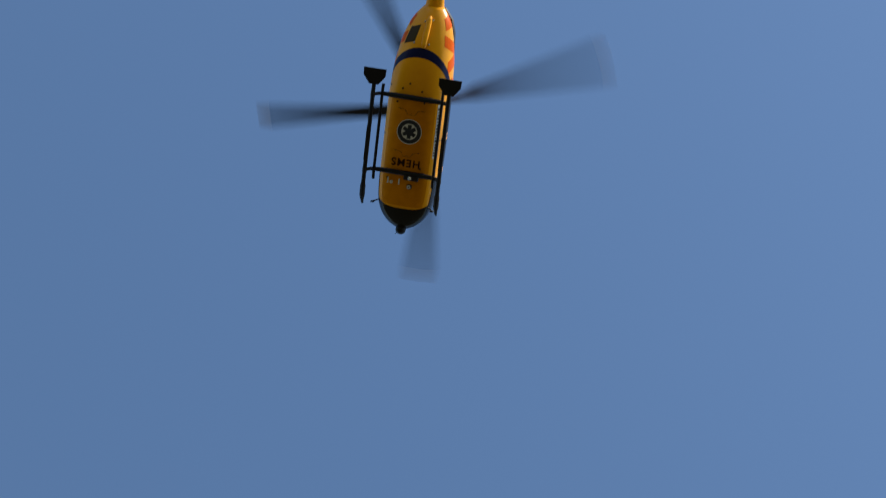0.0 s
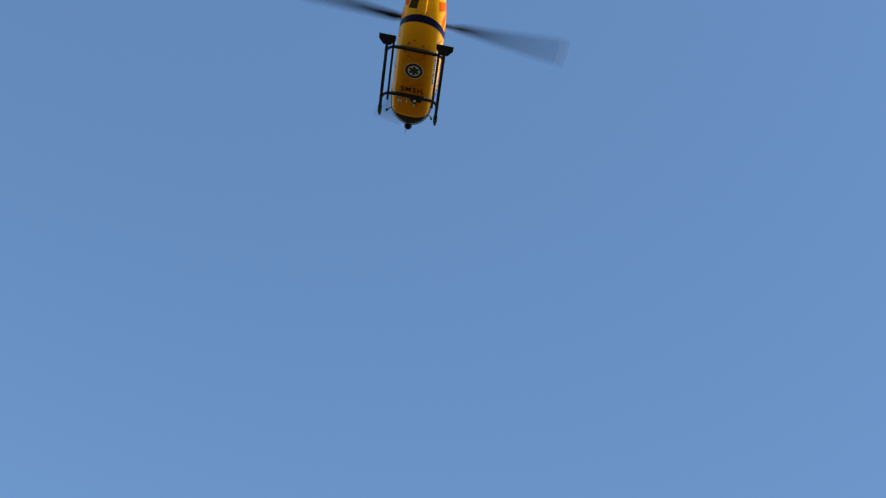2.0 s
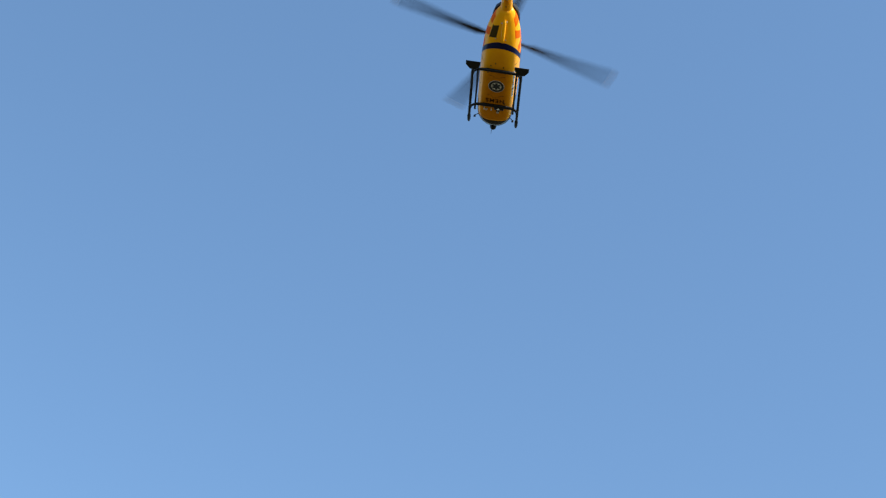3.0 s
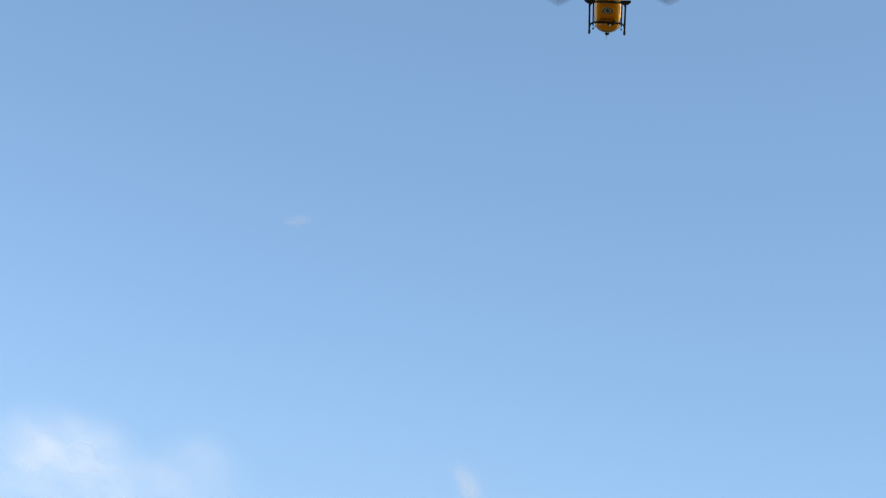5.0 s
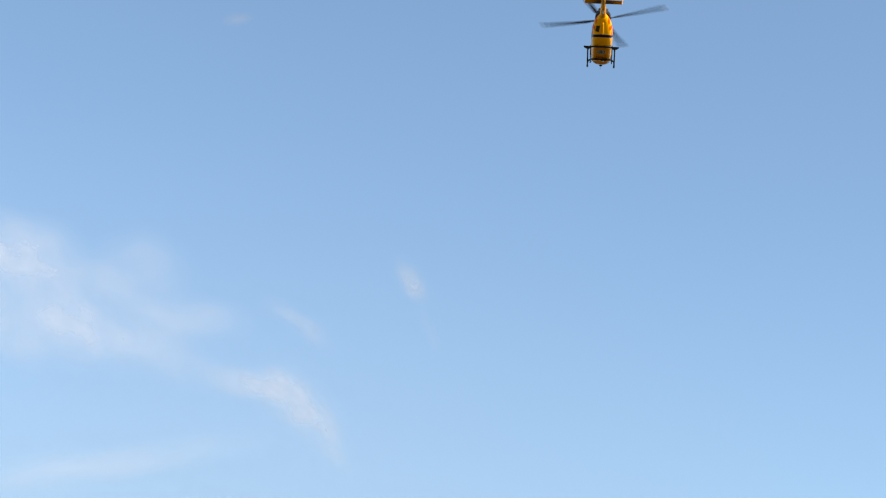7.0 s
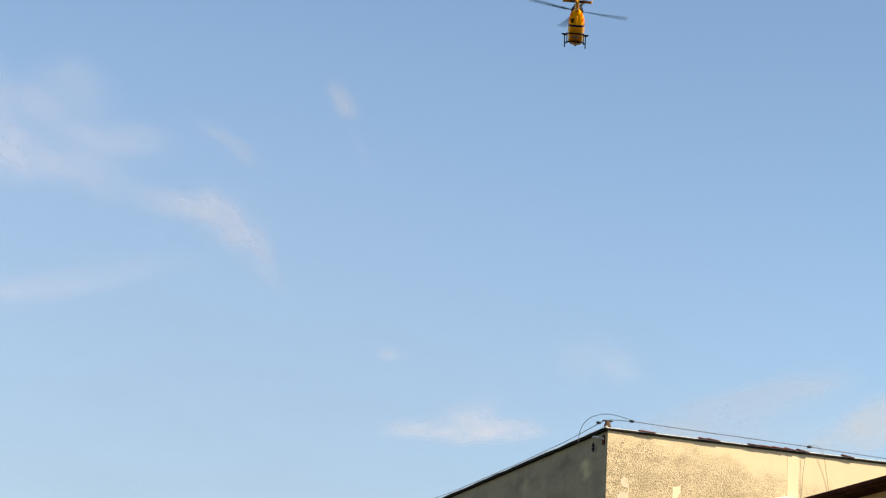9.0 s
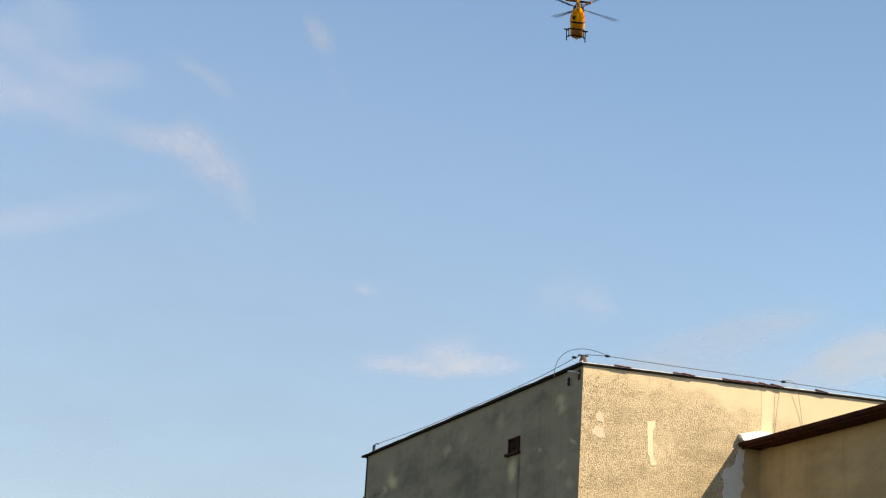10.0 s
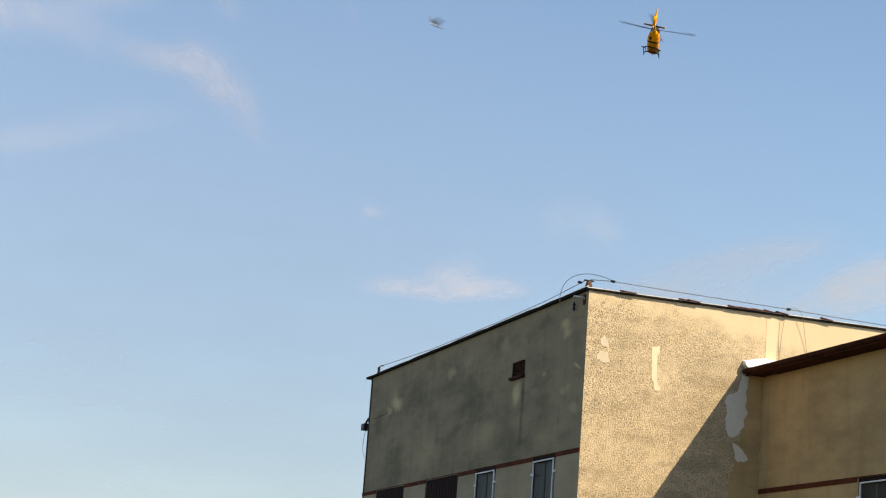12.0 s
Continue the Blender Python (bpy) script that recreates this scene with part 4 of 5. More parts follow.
def make_helicopter():
    h = new("helicopter")
    tagged(h, "yellow rescue helicopter with dark skids and four-bladed rotor, flying off", "helicopter")
    # hull
    rings = [[skin(y, 360 * k / 56) for k in range(56)] for y in np.concatenate([np.linspace(2.40, -1.2, 34), np.linspace(-1.3, -2.9, 22)])]
    body = smooth(part("fuselage", loft(rings), YELLOW, h, "glossy yellow fuselage with a flat belly"), 50)
    rim = lambda d: 2.36 - 0.16 * min(1.0, (min(d, 360 - d) / 62) ** 2)
    rings = [[skin(3.02 - u * (3.02 - rim(360 * k / 56)), 360 * k / 56, 0.006) for k in range(56)] for u in np.linspace(0, 1, 16)]
    smooth(part("nose_glazing", loft(rings), COCKPIT_GLASS, h, "dark glazed nose"), 60)
    smooth(part("windscreen", hull(2.40, 1.45, 62, 178, 0.012, 10, 16, bend=lambda u, d: 0.25 * (d - 62) / 116 * u), COCKPIT_GLASS, body))
    smooth(part("windscreen", hull(2.40, 1.45, -178, -62, 0.012, 10, 16, bend=lambda u, d: 0.25 * (-d - 62) / 116 * u), COCKPIT_GLASS, body))
    for s in (1, -1):
        for y0, y1 in ((1.30, 0.55), (0.35, -0.75)):
            smooth(part("side_window", hull(y0, y1, min(s * 94, s * 128), max(s * 94, s * 128), 0.008, 8, 8), COCKPIT_GLASS, body))
        part("door_seam", hull(0.46, 0.44, min(s * 52, s * 130), max(s * 52, s * 130), 0.004, 1, 14), BLACK, body)
        part("door_seam", hull(-0.84, -0.86, min(s * 52, s * 130), max(s * 52, s * 130), 0.004, 1, 14), BLACK, body)
    # paint: band across the belly, swept forward up the sides, and slanted marks
    swept = lambda u, d: 0.98 * (abs(d) / 90.0) ** 2
    smooth(part("belly_band", hull(-1.68, -1.92, -98, 98, 0.005, 5, 48, bend=swept), NAVY, body, "dark blue band across the belly"))
    for s in (1, -1):
        for y0, y1, d0, d1, lean in ((-1.28, -1.60, 66, 108, -0.22), (-1.98, -2.26, 52, 100, 0.24), (-2.36, -2.64, 56, 112, -0.16), (-0.95, -1.16, 88, 124, 0.2)):
            a, b = sorted((s * d0, s * d1))
            smooth(part("paint_mark", hull(y0, y1, a, b, 0.0045, 5, 10, bend=lambda u, d, d0=d0, d1=d1, lean=lean: lean * (abs(d) - d0) / (d1 - d0)), ORANGE, body, "orange-red slanted mark"))
    # pale inscription along the lower right side
    smooth(part("inscription_panel", hull(0.92, -0.52, 47, 56, 0.004, 10, 4), WHITE, body, "white strip with unreadable dark lettering"))
    rnd = random.Random(7)
    y = 0.86
    while y > -0.46:
        step = rnd.uniform(0.03, 0.075)
        part("lettering_bar", hull(y, y - step, rnd.uniform(48.2, 49.6), rnd.uniform(53.2, 55.0), 0.007, 2, 3, inner=0.003), BLACK, body)
        y -= step + rnd.uniform(0.02, 0.05)
    # belly floor painted darker for the shade on its underside
    smooth(part("belly_pan", hull(2.28, -0.62, -41, 41, 0.002, 16, 20), SHADED_YELLOW, body, "amber belly pan, the underside's shade in its paint"))
    # emblem under the belly
    face_down = Matrix(((-1, 0, 0, 0), (0, 1, 0, 0), (0, 0, -1, 0), (0, 0, 0, 1)))
    em = part("emblem", disc(0.335, 0.0, 0.008), WHITE, body, "round emblem with a six-armed star", pose(0, 0.26, 0.412) @ face_down)
    part("emblem_ring", disc(0.315, 0.008, 0.011, hole=0.215), EMBLEM, em)
    part("emblem_star", star(0.185, 0.10, 0.008, 0.0125), EMBLEM, em)
    letters("HEMS", 0.285, 0.003, BROWN_BLACK, body, pose(0, 1.09, 0.405) @ face_down, label="black lettering on the belly")
    # belly hatches and fasteners
    for y in (0.80, -0.32):
        for k in range(-4, 5):
            x = k * 0.075
            bm = bmesh.new()
            bmesh.ops.create_cone(bm, cap_ends=True, segments=8, radius1=0.011, radius2=0.008, depth=0.012)
            if k % 2 == 0:
                part("fastener", bm, BLACK, body, place=pose(x, y + 0.10 * (1 - abs(k) / 4), 0.408))
            else:
                bm.free()
        part("hatch_seam", tube([(-0.36, y - 0.02, 0.409), (-0.16, y + 0.02, 0.409), (-0.1, y + 0.13, 0.409), (0.1, y + 0.13, 0.409), (0.16, y + 0.02, 0.409), (0.36, y - 0.02, 0.409)], 0.004, 5), BLACK, body)
    for x, y in ((-0.30, -0.86), (0.22, -0.84), (-0.12, -1.0), (0.32, -0.55), (-0.4, -0.5), (0.40, 1.2), (-0.45, 1.55)):
        bm = bmesh.new()
        bmesh.ops.create_cone(bm, cap_ends=True, segments=10, radius1=0.026, radius2=0.016, depth=0.05)
        part("drain", bm, BLACK, body, place=pose(x, y, skin(y, 0).z - 0.005))
    for x, y, r in ((0.16, 1.72, 0.075), (0.26, 1.40, 0.06), (-0.33, 1.66, 0.05)):
        bm = bmesh.new()
        bmesh.ops.create_uvsphere(bm, u_segments=16, v_segments=8, radius=r)
        lamp = smooth(part("landing_lamp", bm, BLACK if x == 0.16 else LENS, body, "round lamp under the belly", pose(x, y, skin(y, 0).z - 0.01)))
        part("lamp_glass", disc(r * 0.7, -r * 0.95, -r * 0.7, 16), LENS, lamp)
    for x, y in ((-0.42, 1.62), (-0.12, 1.62)):
        bm = bmesh.new()
        box(bm, -0.018, 0.018, -0.08, 0.08, -0.05, 0.01, bevel=0.008)
        part("blade_antenna", bm, WHITE, body, place=pose(x, y, skin(y, 0).z))
    light = part("searchlight", boxes((0.0, 0.40, 1.40, 1.54, 0.30, 0.40), bevel=0.03), DARK_GREY, h, "dark searchlight box beside the front cross tube")
    bm = bmesh.new()
    bmesh.ops.create_uvsphere(bm, u_segments=16, v_segments=8, radius=0.05, matrix=pose(0.17, 1.47, 0.302))
    smooth(part("lens", bm, LENS, light))
    # sensor pod and probe under the nose
    bm = bmesh.new()
    bmesh.ops.create_cone(bm, cap_ends=True, segments=20, radius1=0.09, radius2=0.17, depth=0.24, matrix=pose(0, 2.90, 0.79, 70))
    pod = smooth(part("sensor_pod", bm, BLACK, h, "black sensor pod under the nose"))
    bm = bmesh.new()
    bmesh.ops.create_uvsphere(bm, u_segments=18, v_segments=10, radius=0.14, matrix=pose(0, 2.99, 0.75))
    smooth(part("ball", bm, BLACK, pod))
    part("probe", tube([(-0.03, 2.98, 0.70), (-0.035, 3.0, 0.50), (-0.04, 3.02, 0.32)], [0.014, 0.010, 0.006], 6), BLACK, h)
    for s in (1, -1):
        mirror = part("mirror", tube([(s * 0.64, 2.24, 0.68), (s * 0.74, 2.28, 0.64), (s * 0.80, 2.30, 0.60)], 0.018, 6), BLACK, h, "small black mirror on a bent arm")
        bm = bmesh.new()
        box(bm, -0.045, 0.045, -0.02, 0.02, -0.055, 0.055, bevel=0.012)
        part("mirror_head", bm, BLACK, mirror, place=pose(s * 0.81, 2.31, 0.56))
    # rear clamshell doors: window, raised seam, hinges
    smooth(part("rear_window", hull(-1.95, -2.36, -46, -20, 0.006, 6, 8, bend=lambda u, d: -0.10 * (d + 46) / 26), REAR_GLASS, body, "brown-tinted window in the rear door"))
    part("rear_window_seal", hull(-1.93, -2.38, -48, -46.2, 0.008, 6, 2), BLACK, body)
    part("door_rail", tube([tuple(skin(y, 4, 0.03)) for y in (-1.92, -2.0, -2.2, -2.4, -2.6, -2.68)], [0.04, 0.075, 0.085, 0.085, 0.075, 0.04], 12), YELLOW, body, "raised yellow rail along the rear doors")
    for y, d in ((-2.02, -20), (-2.02, 14), (-2.60, 16), (-2.55, -10)):
        bm = bmesh.new()
        bmesh.ops.create_uvsphere(bm, u_segments=10, v_segments=6, radius=0.028)
        part("latch", bm, STEEL, body, place=Matrix.Translation(skin(y, d, 0.01)))
    # upper deck with engine cowling
    def deck(y, hw, z):
        return [Vector((hw * math.copysign(abs(math.sin(a)) ** 0.7, math.sin(a)), y, 2.1 + (z - 2.1) * max(0.0, math.cos(a)) ** 0.6 - (0.05 if math.cos(a) < 0 else 0)))
                for a in (2 * math.pi * k / 28 for k in range(28))]
    cowl = smooth(part("engine_cowling", loft([deck(1.35, 0.20, 2.22), deck(1.0, 0.42, 2.50), deck(0.4, 0.54, 2.70), deck(-0.6, 0.58, 2.74), deck(-1.3, 0.565, 2.68)]), YELLOW, h, "yellow engine cowling on the roof"), 50)
    smooth(part("rear_cowling", loft([deck(-1.303, 0.575, 2.69), deck(-1.7, 0.585, 2.64), deck(-2.2, 0.56, 2.54), deck(-2.55, 0.47, 2.42), deck(-2.85, 0.25, 2.24)]), DARK_GREY, cowl, "dark heat-stained rear cowling"), 50)
    for s in (1, -1):
        part("intake", boxes((s * 0.56 - 0.02, s * 0.56 + 0.02, -0.5, 0.1, 2.32, 2.56), bevel=0.012), BLACK, cowl)
        smooth(part("exhaust", tube([(s * 0.20, -1.9, 2.50), (s * 0.22, -2.2, 2.53), (s * 0.25, -2.4, 2.55)], [0.12, 0.13, 0.13], 16), DARK_GREY, cowl, "short heat-stained exhaust pipe"))
    part("mast", tube([(0, 0, 2.65), (0, 0, 3.02)], [0.16, 0.09], 14), BLACK, cowl)
    # landing gear
    skid = {}
    for s in (1, -1):
        pts = [(s * 1.0, -1.18, 0.075), (s * 1.0, -0.7, 0.06), (s * 1.0, 1.7, 0.06), (s * 1.0, 2.0, 0.07), (s * 1.0, 2.18, 0.12), (s * 1.0, 2.30, 0.21)]
        sk = skid[s] = smooth(part("skid", tube(pts, [0.050, 0.054, 0.054, 0.052, 0.045, 0.030], 10), BLACK, h, "long black tubular skid"))
        bm = bmesh.new()
        lo = slab([(s * 1.0 - 0.30, -1.34), (s * 1.0 + 0.30, -1.34), (s * 1.0 + 0.29, -1.14), (s * 1.0 + 0.12, -0.92), (s * 1.0 - 0.12, -0.92), (s * 1.0 - 0.29, -1.14)], 0.02, 0.045, bm)
        part("skid_plate", bm, BLACK, sk, "black snow plate at the skid's rear")
        smooth(part("skid_tip", tube([(s * 1.0, 1.72, 0.06), (s * 1.0, 1.80, 0.062), (s * 1.0, 2.06, 0.085), (s * 1.0, 2.16, 0.115)], [0.056, 0.072, 0.070, 0.052], 10), DARK_GREY, sk, "thick sleeve at the skid's front"))
        part("skid_shoe", boxes((s * 1.0 - 0.05, s * 1.0 + 0.05, 0.2, 1.1, -0.005, 0.012), bevel=0.004), DARK_GREY, sk)
        step = smooth(part("step", tube([(s * 0.80, -0.92, 0.30), (s * 0.80, -0.8, 0.27), (s * 0.80, 1.5, 0.27), (s * 0.80, 1.62, 0.30)], 0.040, 8), BLACK, h, "black boarding step rail"))
        for y in (-0.66, 1.36):
            part("step_strut", tube([(s * 0.80, y, 0.27), (s * 0.90, y, 0.20)], 0.02, 6), BLACK, step)
    for y in (-0.65, 1.37):
        half = [(0.98, 0.08), (0.955, 0.17), (0.90, 0.27), (0.80, 0.335), (0.62, 0.365), (0.30, 0.375)]
        pts = [(x, y, z) for x, z in half] + [(0, y, 0.377)] + [(-x, y, z) for x, z in half[::-1]]
        ct = smooth(part("cross_tube", tube(pts, [0.045, 0.046, 0.050, 0.056, 0.066, 0.072, 0.072, 0.072, 0.066, 0.056, 0.050, 0.046, 0.045], 10), BLACK, h, "black arched cross tube"))
        for s in (1, -1):
            part("saddle", boxes((s * 0.46 - 0.05, s * 0.46 + 0.05, y - 0.07, y + 0.07, 0.345, 0.42), bevel=0.012), BLACK, ct)
            part("shoe_clamp", tube([(s * 1.0, y - 0.07, 0.062), (s * 1.0, y + 0.07, 0.062)], 0.06, 10), DARK_GREY, ct)
    # tail boom
    rings = []
    for y, rx, rz, zc in ((-2.72, 0.29, 0.30, 1.81), (-2.9, 0.245, 0.255, 1.82), (-3.3, 0.215, 0.225, 1.84), (-4.2, 0.185, 0.20, 1.88), (-5.0, 0.165, 0.19, 1.92), (-5.55, 0.15, 0.20, 1.97)):
        rings.append([Vector((rx * math.sin(a), y, zc - rz * math.cos(a))) for a in (2 * math.pi * k / 24 for k in range(24))])
    boom = smooth(part("tail_boom", loft(rings), YELLOW, h, "slim yellow tail boom"), 50)
    bm = tube([(0.02, -3.45, 1.63), (0.02, -3.6, 1.60), (0.02, -3.8, 1.60), (0.02, -3.95, 1.645)], [0.02, 0.06, 0.06, 0.02], 10)
    smooth(part("fairing", bm, WHITE, boom, "small pale fairing under the boom"))
    part("boom_strake", boxes((0.075, 0.085, -4.0, -3.2, 1.585, 1.67)), YELLOW, boom)
    part("boom_strake", boxes((-0.055, -0.045, -4.0, -3.3, 1.585, 1.67)), YELLOW, boom)
    for y in (-3.1, -4.1, -4.75):
        part("boom_joint", tube([(0.0, y, 1.60 + 0.02 * (-3.1 - y)), (0.0, y - 0.03, 1.60 + 0.02 * (-3.1 - y))], 0.03, 8), BLACK, boom)
    for s in (1, -1):
        r = [(s * 0.20, -3.5, 1.84), (s * 0.33, -3.5, 1.82), (s * 0.36, -3.54, 1.815), (s * 0.36, -3.82, 1.815), (s * 0.33, -3.86, 1.82), (s * 0.19, -3.86, 1.86)]
        part("loop_antenna", tube(r, 0.010, 6), STEEL, boom, "thin wire loop antenna")
    # stabiliser
    def foil(x, y0, chord, z, thick):
        up = [(0.0, 0.0), (0.06, 0.5), (0.3, 0.62), (0.7, 0.35), (1.0, 0.03)]
        prof = up + [(u, -v) for u, v in up[::-1][:-1]]
        return [Vector((x, y0 - u * chord, z + v * thick)) for u, v in prof]
    stab = smooth(part("stabiliser", loft([foil(-1.34, -4.50, 0.52, 1.89, 0.075), foil(0, -4.48, 0.56, 1.90, 0.09), foil(1.34, -4.50, 0.52, 1.89, 0.075)]), SOOTY, h, "straight yellow tailplane"), 40)
    for s in (1, -1):
        bm = bmesh.new()
        rows = []
        for t in (-0.012, 0.012):
            rows.append([bm.verts.new((s * 1.355 + t + s * 0.20 * (z - 1.89), y, z)) for y, z in ((-4.44, 1.89), (-4.50, 1.80), (-4.94, 1.78), (-5.10, 1.84), (-5.14, 2.09), (-5.06, 2.26), (-4.92, 2.26), (-4.60, 2.04))])
        bm.faces.new(rows[0][::-1])
        bm.faces.new(rows[1])
        grid_faces(bm, rows, True)
        ep = part("end_plate", bm, YELLOW, stab, "tilted yellow end plate")
        part("position_lamp", tube([(s * 1.43, -5.04, 2.24), (s * 1.43, -5.16, 2.25)], 0.02, 8), RED_LENS if s > 0 else DARK_GREY, stab)
        part("static_rod", tube([(s * 1.36, -5.02, 1.90), (s * 1.36, -5.28, 1.94)], 0.012, 6), BLACK, stab)
    # shrouded tail fan
    cy, cz = -6.13, 2.10
    rows = []
    prof = [(0.75, -0.11), (0.73, -0.16), (0.61, -0.20), (0.53, -0.18), (0.50, -0.10), (0.50, 0.10), (0.53, 0.18), (0.61, 0.20), (0.73, 0.16), (0.75, 0.11)]
    bm = bmesh.new()
    for k in range(40):
        a = 2 * math.pi * k / 40
        rows.append([bm.verts.new((x, cy + r * math.sin(a), cz + r * math.cos(a))) for r, x in prof])
    grid_faces(bm, rows + [rows[0]], True)
    shroud = smooth(part("tail_fan_shroud", bm, YELLOW, h, "yellow ring-shaped tail fan shroud"), 40)
    hub = part("fan_hub", tube([(-0.12, cy, cz), (0.12, cy, cz)], 0.12, 16), DARK_GREY, shroud)
    for k in range(10):
        bm = bmesh.new()
        box(bm, -0.012, 0.012, -0.045, 0.045, 0.12, 0.485, m=Matrix.Translation((0, cy, cz)) @ Matrix.Rotation(2 * math.pi * k / 10 + 0.1 * (k % 3), 4, "X") @ Matrix.Rotation(0.6, 4, "Z"))
        part("fan_blade", bm, DARK_GREY, shroud)
    part("stator", boxes((-0.02, 0.02, cy - 0.50, cy + 0.50, cz - 0.02, cz + 0.02)), DARK_GREY, shroud)
    rings = []
    for u in np.linspace(0, 1, 8):
        z, ya, yb = 2.62 + 0.90 * u, -5.72 - 0.88 * u, -6.72 - 0.34 * u
        rings.append([Vector((x * (1 - 0.45 * u), ya + (yb - ya) * c, z)) for c, x in ((0, 0), (0.12, 0.11), (0.4, 0.16), (0.8, 0.09), (1, 0.02), (1, -0.02), (0.8, -0.09), (0.4, -0.16), (0.12, -0.11))])
    fin = smooth(part("tail_fin", loft(rings), YELLOW, h, "swept yellow tail fin"), 50)
    part("beacon", tube([(0, -6.8, 3.50), (0, -6.8, 3.60)], [0.05, 0.035], 10), RED_LENS, fin)
    rings = [[Vector((x, cy + 0.42 - 0.75 * c - 0.35 * u, 1.46 - 0.42 * u)) for c, x in ((0, 0), (0.2, 0.07), (0.6, 0.07), (1, 0.01), (1, -0.01), (0.6, -0.07), (0.2, -0.07))] for u in (0, 0.5, 1)]
    smooth(part("lower_fin", loft(rings), YELLOW, h), 50)
    part("tail_bumper", tube([(0, cy + 0.25, 1.1), (0, cy - 0.1, 0.92), (0, cy - 0.6, 0.98)], 0.022, 8), BLACK, h)
    # main rotor
    bm = bmesh.new()
    bmesh.ops.create_cone(bm, cap_ends=True, segments=20, radius1=0.20, radius2=0.17, depth=0.16)
    rotor = part("main_rotor", bm, BLACK, h, "dark rotor hub with four blades", pose(0, 0, 3.05))
    blade_rows = [(0.15, 0.16, 0.09), (0.5, 0.15, 0.075), (0.9, 0.20, 0.05), (1.25, 0.33, 0.035), (2.5, 0.33, 0.032), (4.2, 0.33, 0.030), (4.72, 0.32, 0.026), (4.95, 0.24, 0.02), (5.10, 0.15, 0.012)]
    for k in range(4):
        rings = []
        for r, c, t in blade_rows:
            tw = radians(10 - 2.2 * r)
            z = 0.012 * r + 0.0065 * r * r - 0.02
            ring = []
            for u, v in ((0.0, 0.0), (0.10, 0.5), (0.35, 0.6), (0.75, 0.25), (1.0, 0.0), (0.75, -0.2), (0.35, -0.4), (0.10, -0.35)):
                yy, zz = (0.27 - u) * c, v * t
                ring.append(Vector((r, yy * math.cos(tw) - zz * math.sin(tw), z + yy * math.sin(tw) + zz * math.cos(tw))))
            rings.append(ring)
        blade = smooth(part("rotor_blade", loft(rings), [DARK_GREY, TIP_GREY], rotor, "long dark grey blade with a pale tip", pose(0, 0, 0, 0, 0, 90 * k)), 50)
        for f in blade.data.polygons:
            if f.center.x > 4.70:
                f.material_index = 1
    return h, rotor, [c for c in rotor.children]


helicopter, main_rotor, rotor_blades = make_helicopter()


# ---- the bird ----
def make_bird():
    b = new("bird")
    tagged(b, "small dark bird with pale underside flying past", "bird")
    prof = [(-0.11, 0.010), (-0.08, 0.022), (-0.03, 0.036), (0.03, 0.038), (0.07, 0.030), (0.095, 0.026), (0.115, 0.021), (0.128, 0.008), (0.148, 0.002)]
    smooth(part("body", loft([[Vector((r * math.cos(a), y, 0.9 * r * math.sin(a))) * 0.55 for a in (2 * math.pi * k / 14 for k in range(14))] for y, r in prof]), FEATHER_PALE, b, "pale-bellied body"), 60)
    part("tail", slab([(-0.008, -0.055), (0.008, -0.055), (0.025, -0.124), (0.008, -0.115), (-0.008, -0.115), (-0.025, -0.124)], -0.003, 0.003), FEATHER_DARK, b, "dark forked tail")
    wings = []
    for s in (1, -1):
        rows = [(0.0, 0.034, -0.028), (0.037, 0.042, -0.031), (0.074, 0.037, -0.022), (0.112, 0.019, -0.012), (0.14, -0.018, -0.028)]
        bm = bmesh.new()
        lay = []
        for z in (0.004, -0.004):
            lay.append([[bm.verts.new((s * x, a + (c - a) * q, z + 0.012 * math.sin(x * 12))) for q in (0, 0.4, 1)] for x, a, c in rows])
        for q in lay:
            grid_faces(bm, q)
        rim = lambda q: q[0] + [r[-1] for r in q[1:]] + q[-1][-2::-1] + [r[0] for r in q[-2:0:-1]]
        ra, rb = rim(lay[0]), rim(lay[1])
        for k in range(len(ra)):
            bm.faces.new((ra[k], ra[(k + 1) % len(ra)], rb[(k + 1) % len(rb)], rb[k]))
        wings.append(part("wing", bm, FEATHER_DARK, b, "dark pointed wing", pose(s * 0.016, 0.006, 0.009)))
    return b, wings


bird, bird_wings = make_bird()


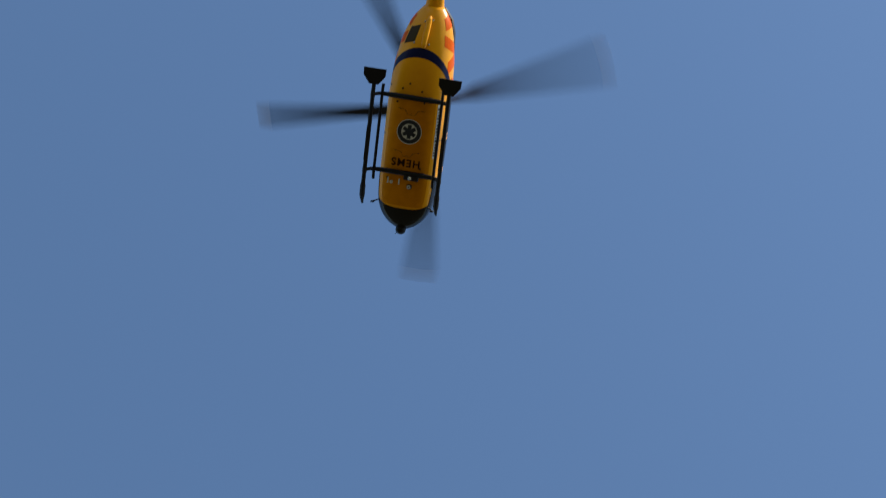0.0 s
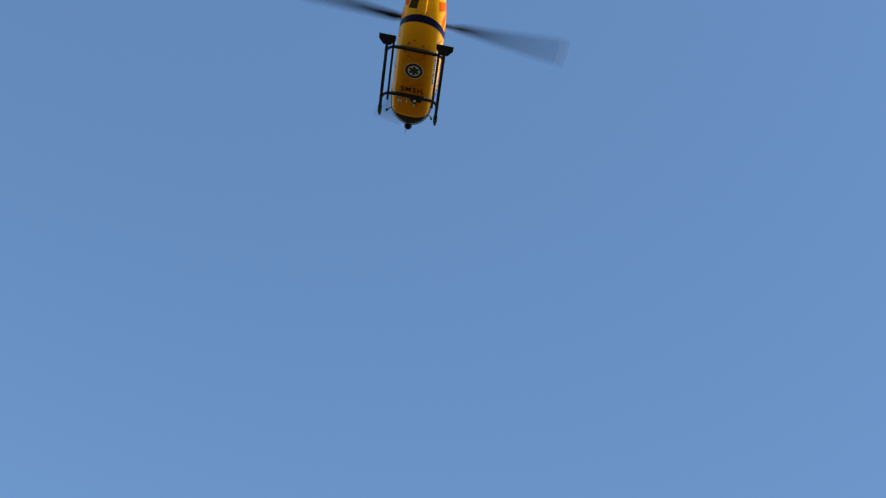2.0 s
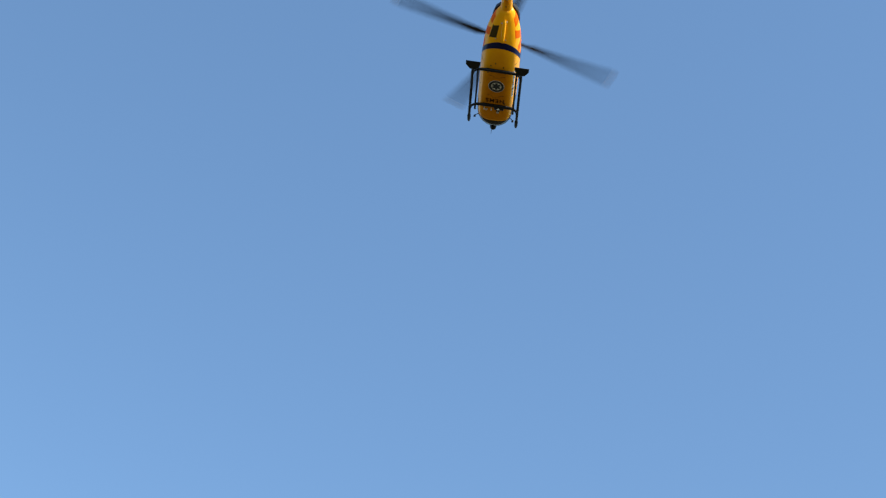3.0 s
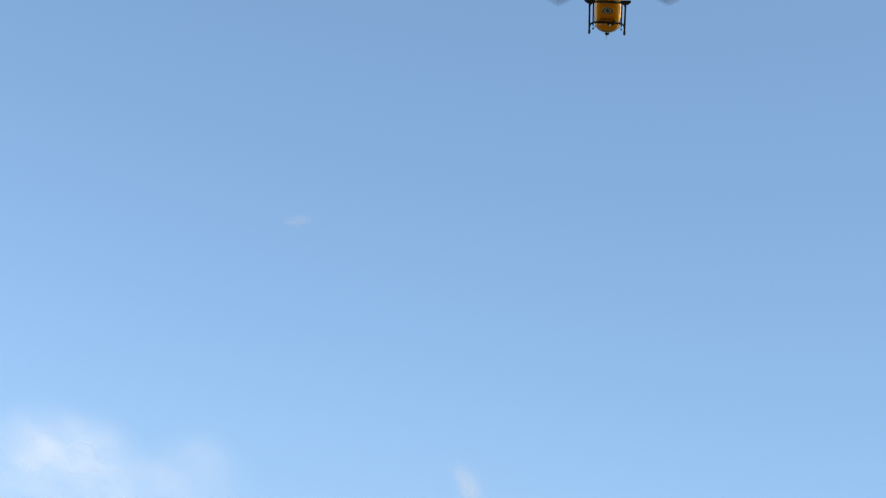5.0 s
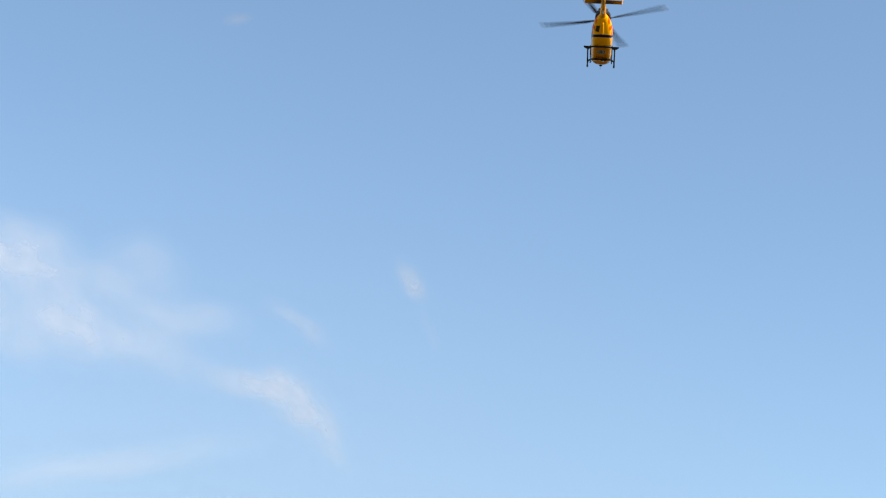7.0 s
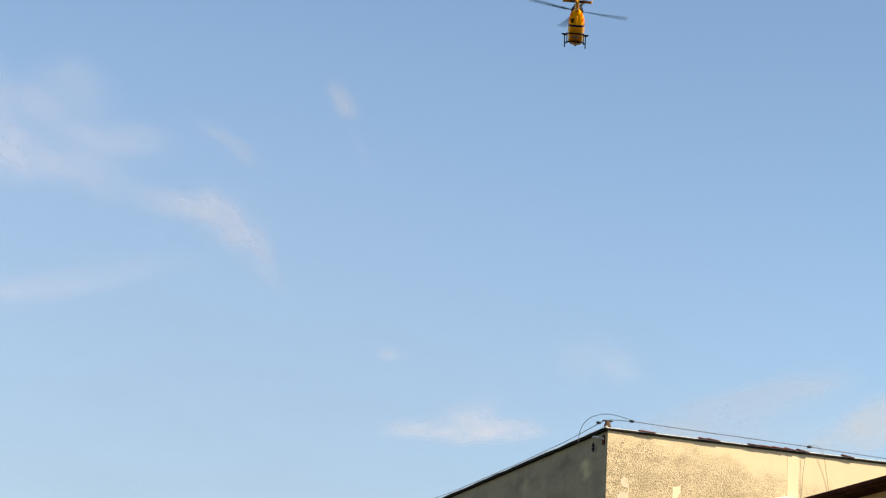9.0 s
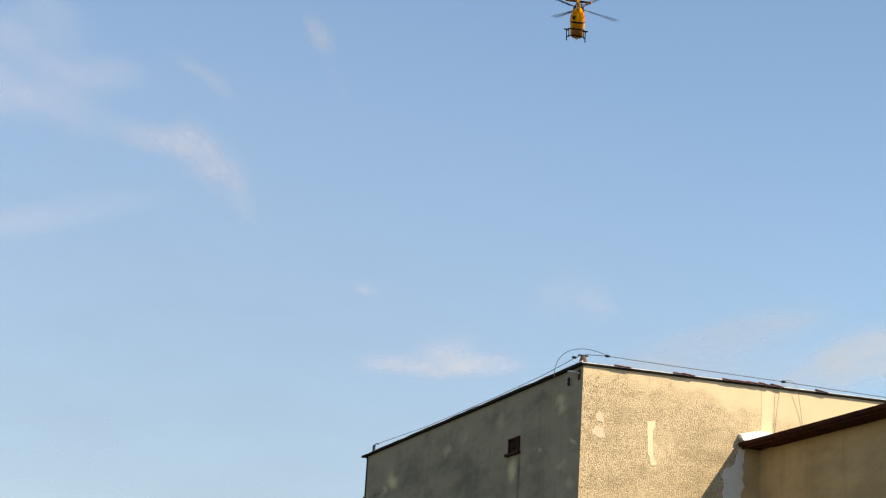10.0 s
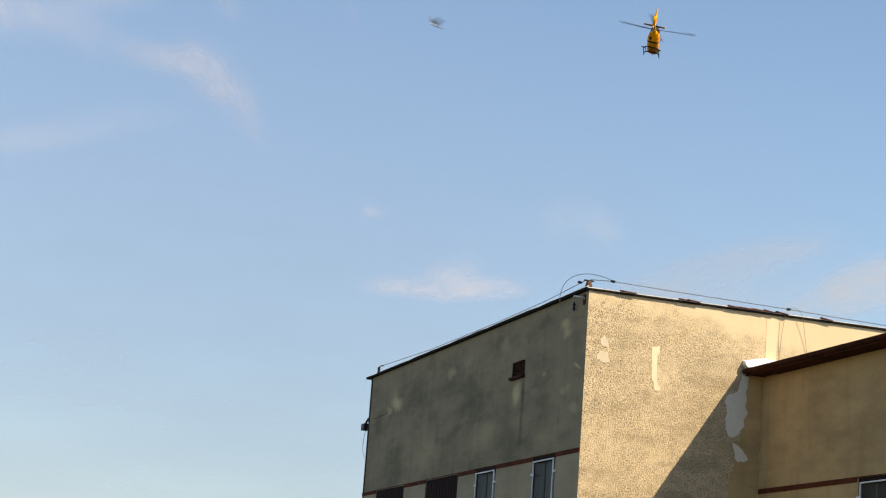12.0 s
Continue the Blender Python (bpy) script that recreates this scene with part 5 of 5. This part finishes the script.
# ---- what moves ----
#   seconds, place of the helicopter, heading to the right of +y, nose up, bank to the right
FLIGHT = [
    (0.0, -3.31, 12.83, 49.56, -5.78, -3.44, 9.62), (0.5, -4.03, 19.85, 49.94, -4.79, -2.76, 7.72), (1.0, -4.53, 26.87, 50.89, -3.90, -2.17, 6.02),
    (1.5, -4.80, 33.95, 52.23, -3.10, -1.67, 4.52), (2.0, -4.85, 41.17, 53.81, -2.39, -1.24, 3.22), (2.5, -4.71, 48.57, 55.52, -1.76, -0.88, 2.11),
    (3.0, -4.38, 56.21, 57.28, -1.20, -0.59, 1.19), (3.5, -3.89, 64.11, 59.01, -0.69, -0.36, 0.45), (4.0, -3.24, 72.32, 60.67, -0.24, -0.19, -0.11),
    (4.5, -2.47, 80.84, 62.23, 0.16, -0.06, -0.50), (5.0, -1.57, 89.68, 63.70, 0.54, 0.03, -0.72), (5.5, -0.57, 98.85, 65.06, 0.89, 0.08, -0.78),
    (6.0, 0.52, 108.34, 66.28, 1.22, 0.10, -0.68), (6.5, 1.69, 118.14, 67.44, 1.54, 0.10, -0.43), (7.0, 2.95, 128.22, 68.59, 1.87, 0.08, -0.03),
    (7.5, 4.29, 138.56, 69.71, 2.21, 0.04, 0.51), (8.0, 5.73, 149.12, 70.84, 2.56, 0.00, 1.19), (8.5, 7.28, 159.86, 71.96, 2.95, -0.04, 2.00),
    (9.0, 8.97, 170.73, 72.96, 3.37, -0.07, 2.94), (9.5, 10.83, 181.68, 74.17, 3.84, -0.10, 4.00), (10.0, 12.92, 192.65, 75.37, 4.36, -0.10, 5.18),
    (10.5, 15.28, 203.57, 76.64, 4.95, -0.09, 6.48), (11.0, 17.99, 214.38, 77.76, 5.60, -0.04, 7.88), (11.5, 21.12, 225.01, 78.85, 6.34, 0.04, 9.38),
    (12.0, 24.77, 235.37, 79.72, 7.17, 0.16, 10.99)]
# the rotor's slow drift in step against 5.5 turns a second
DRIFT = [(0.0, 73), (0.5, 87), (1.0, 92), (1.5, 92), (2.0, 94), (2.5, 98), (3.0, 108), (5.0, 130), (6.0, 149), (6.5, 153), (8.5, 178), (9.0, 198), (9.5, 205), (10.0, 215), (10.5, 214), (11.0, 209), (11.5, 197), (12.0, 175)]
BIRD_PATH = [(0.0, 245.0, 333.0, 99.0), (11.4, 11.0, 41.8, 14.2), (11.5, 8.82, 39.3, 13.5), (11.6, 6.77, 36.75, 12.76), (11.7, 5.34, 34.56, 12.05), (11.8, 3.26, 32.31, 11.68), (11.9, 1.76, 29.94, 11.22), (12.0, -0.37, 27.47, 10.88)]


def motions():
    walk(helicopter, [(t, pose(x, y, z, 0, 0, -head) @ pose(0, 0, 0, nose) @ pose(0, 0, 0, 0, bank)) for t, x, y, z, head, nose, bank in FLIGHT])
    times, drift = [d[0] for d in DRIFT], [d[1] for d in DRIFT]
    spin = []
    for k in range(361):
        t = k / 30
        spin.append((t, pose(0, 0, 3.05, 0, 0, (1980 * t + float(np.interp(t, times, drift))) % 360)))
    walk(main_rotor, spin)
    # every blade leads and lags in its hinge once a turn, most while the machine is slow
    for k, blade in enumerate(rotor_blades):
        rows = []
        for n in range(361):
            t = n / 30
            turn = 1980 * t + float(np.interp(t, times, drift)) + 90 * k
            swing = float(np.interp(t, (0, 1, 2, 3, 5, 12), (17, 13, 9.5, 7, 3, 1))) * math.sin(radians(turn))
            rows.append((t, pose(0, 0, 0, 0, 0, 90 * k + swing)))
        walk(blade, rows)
    walk(bird, [(t, pose(x, y, z, 4, -12, 138)) for t, x, y, z in BIRD_PATH])
    for s, wing in zip((1, -1), bird_wings):
        walk(wing, [(k / 30, pose(s * 0.016, 0.006, 0.009, 0, -s * (8 + 48 * math.sin(2 * math.pi * 9.0 * k / 30 + 0.9)), 0)) for k in range(361)])


motions()
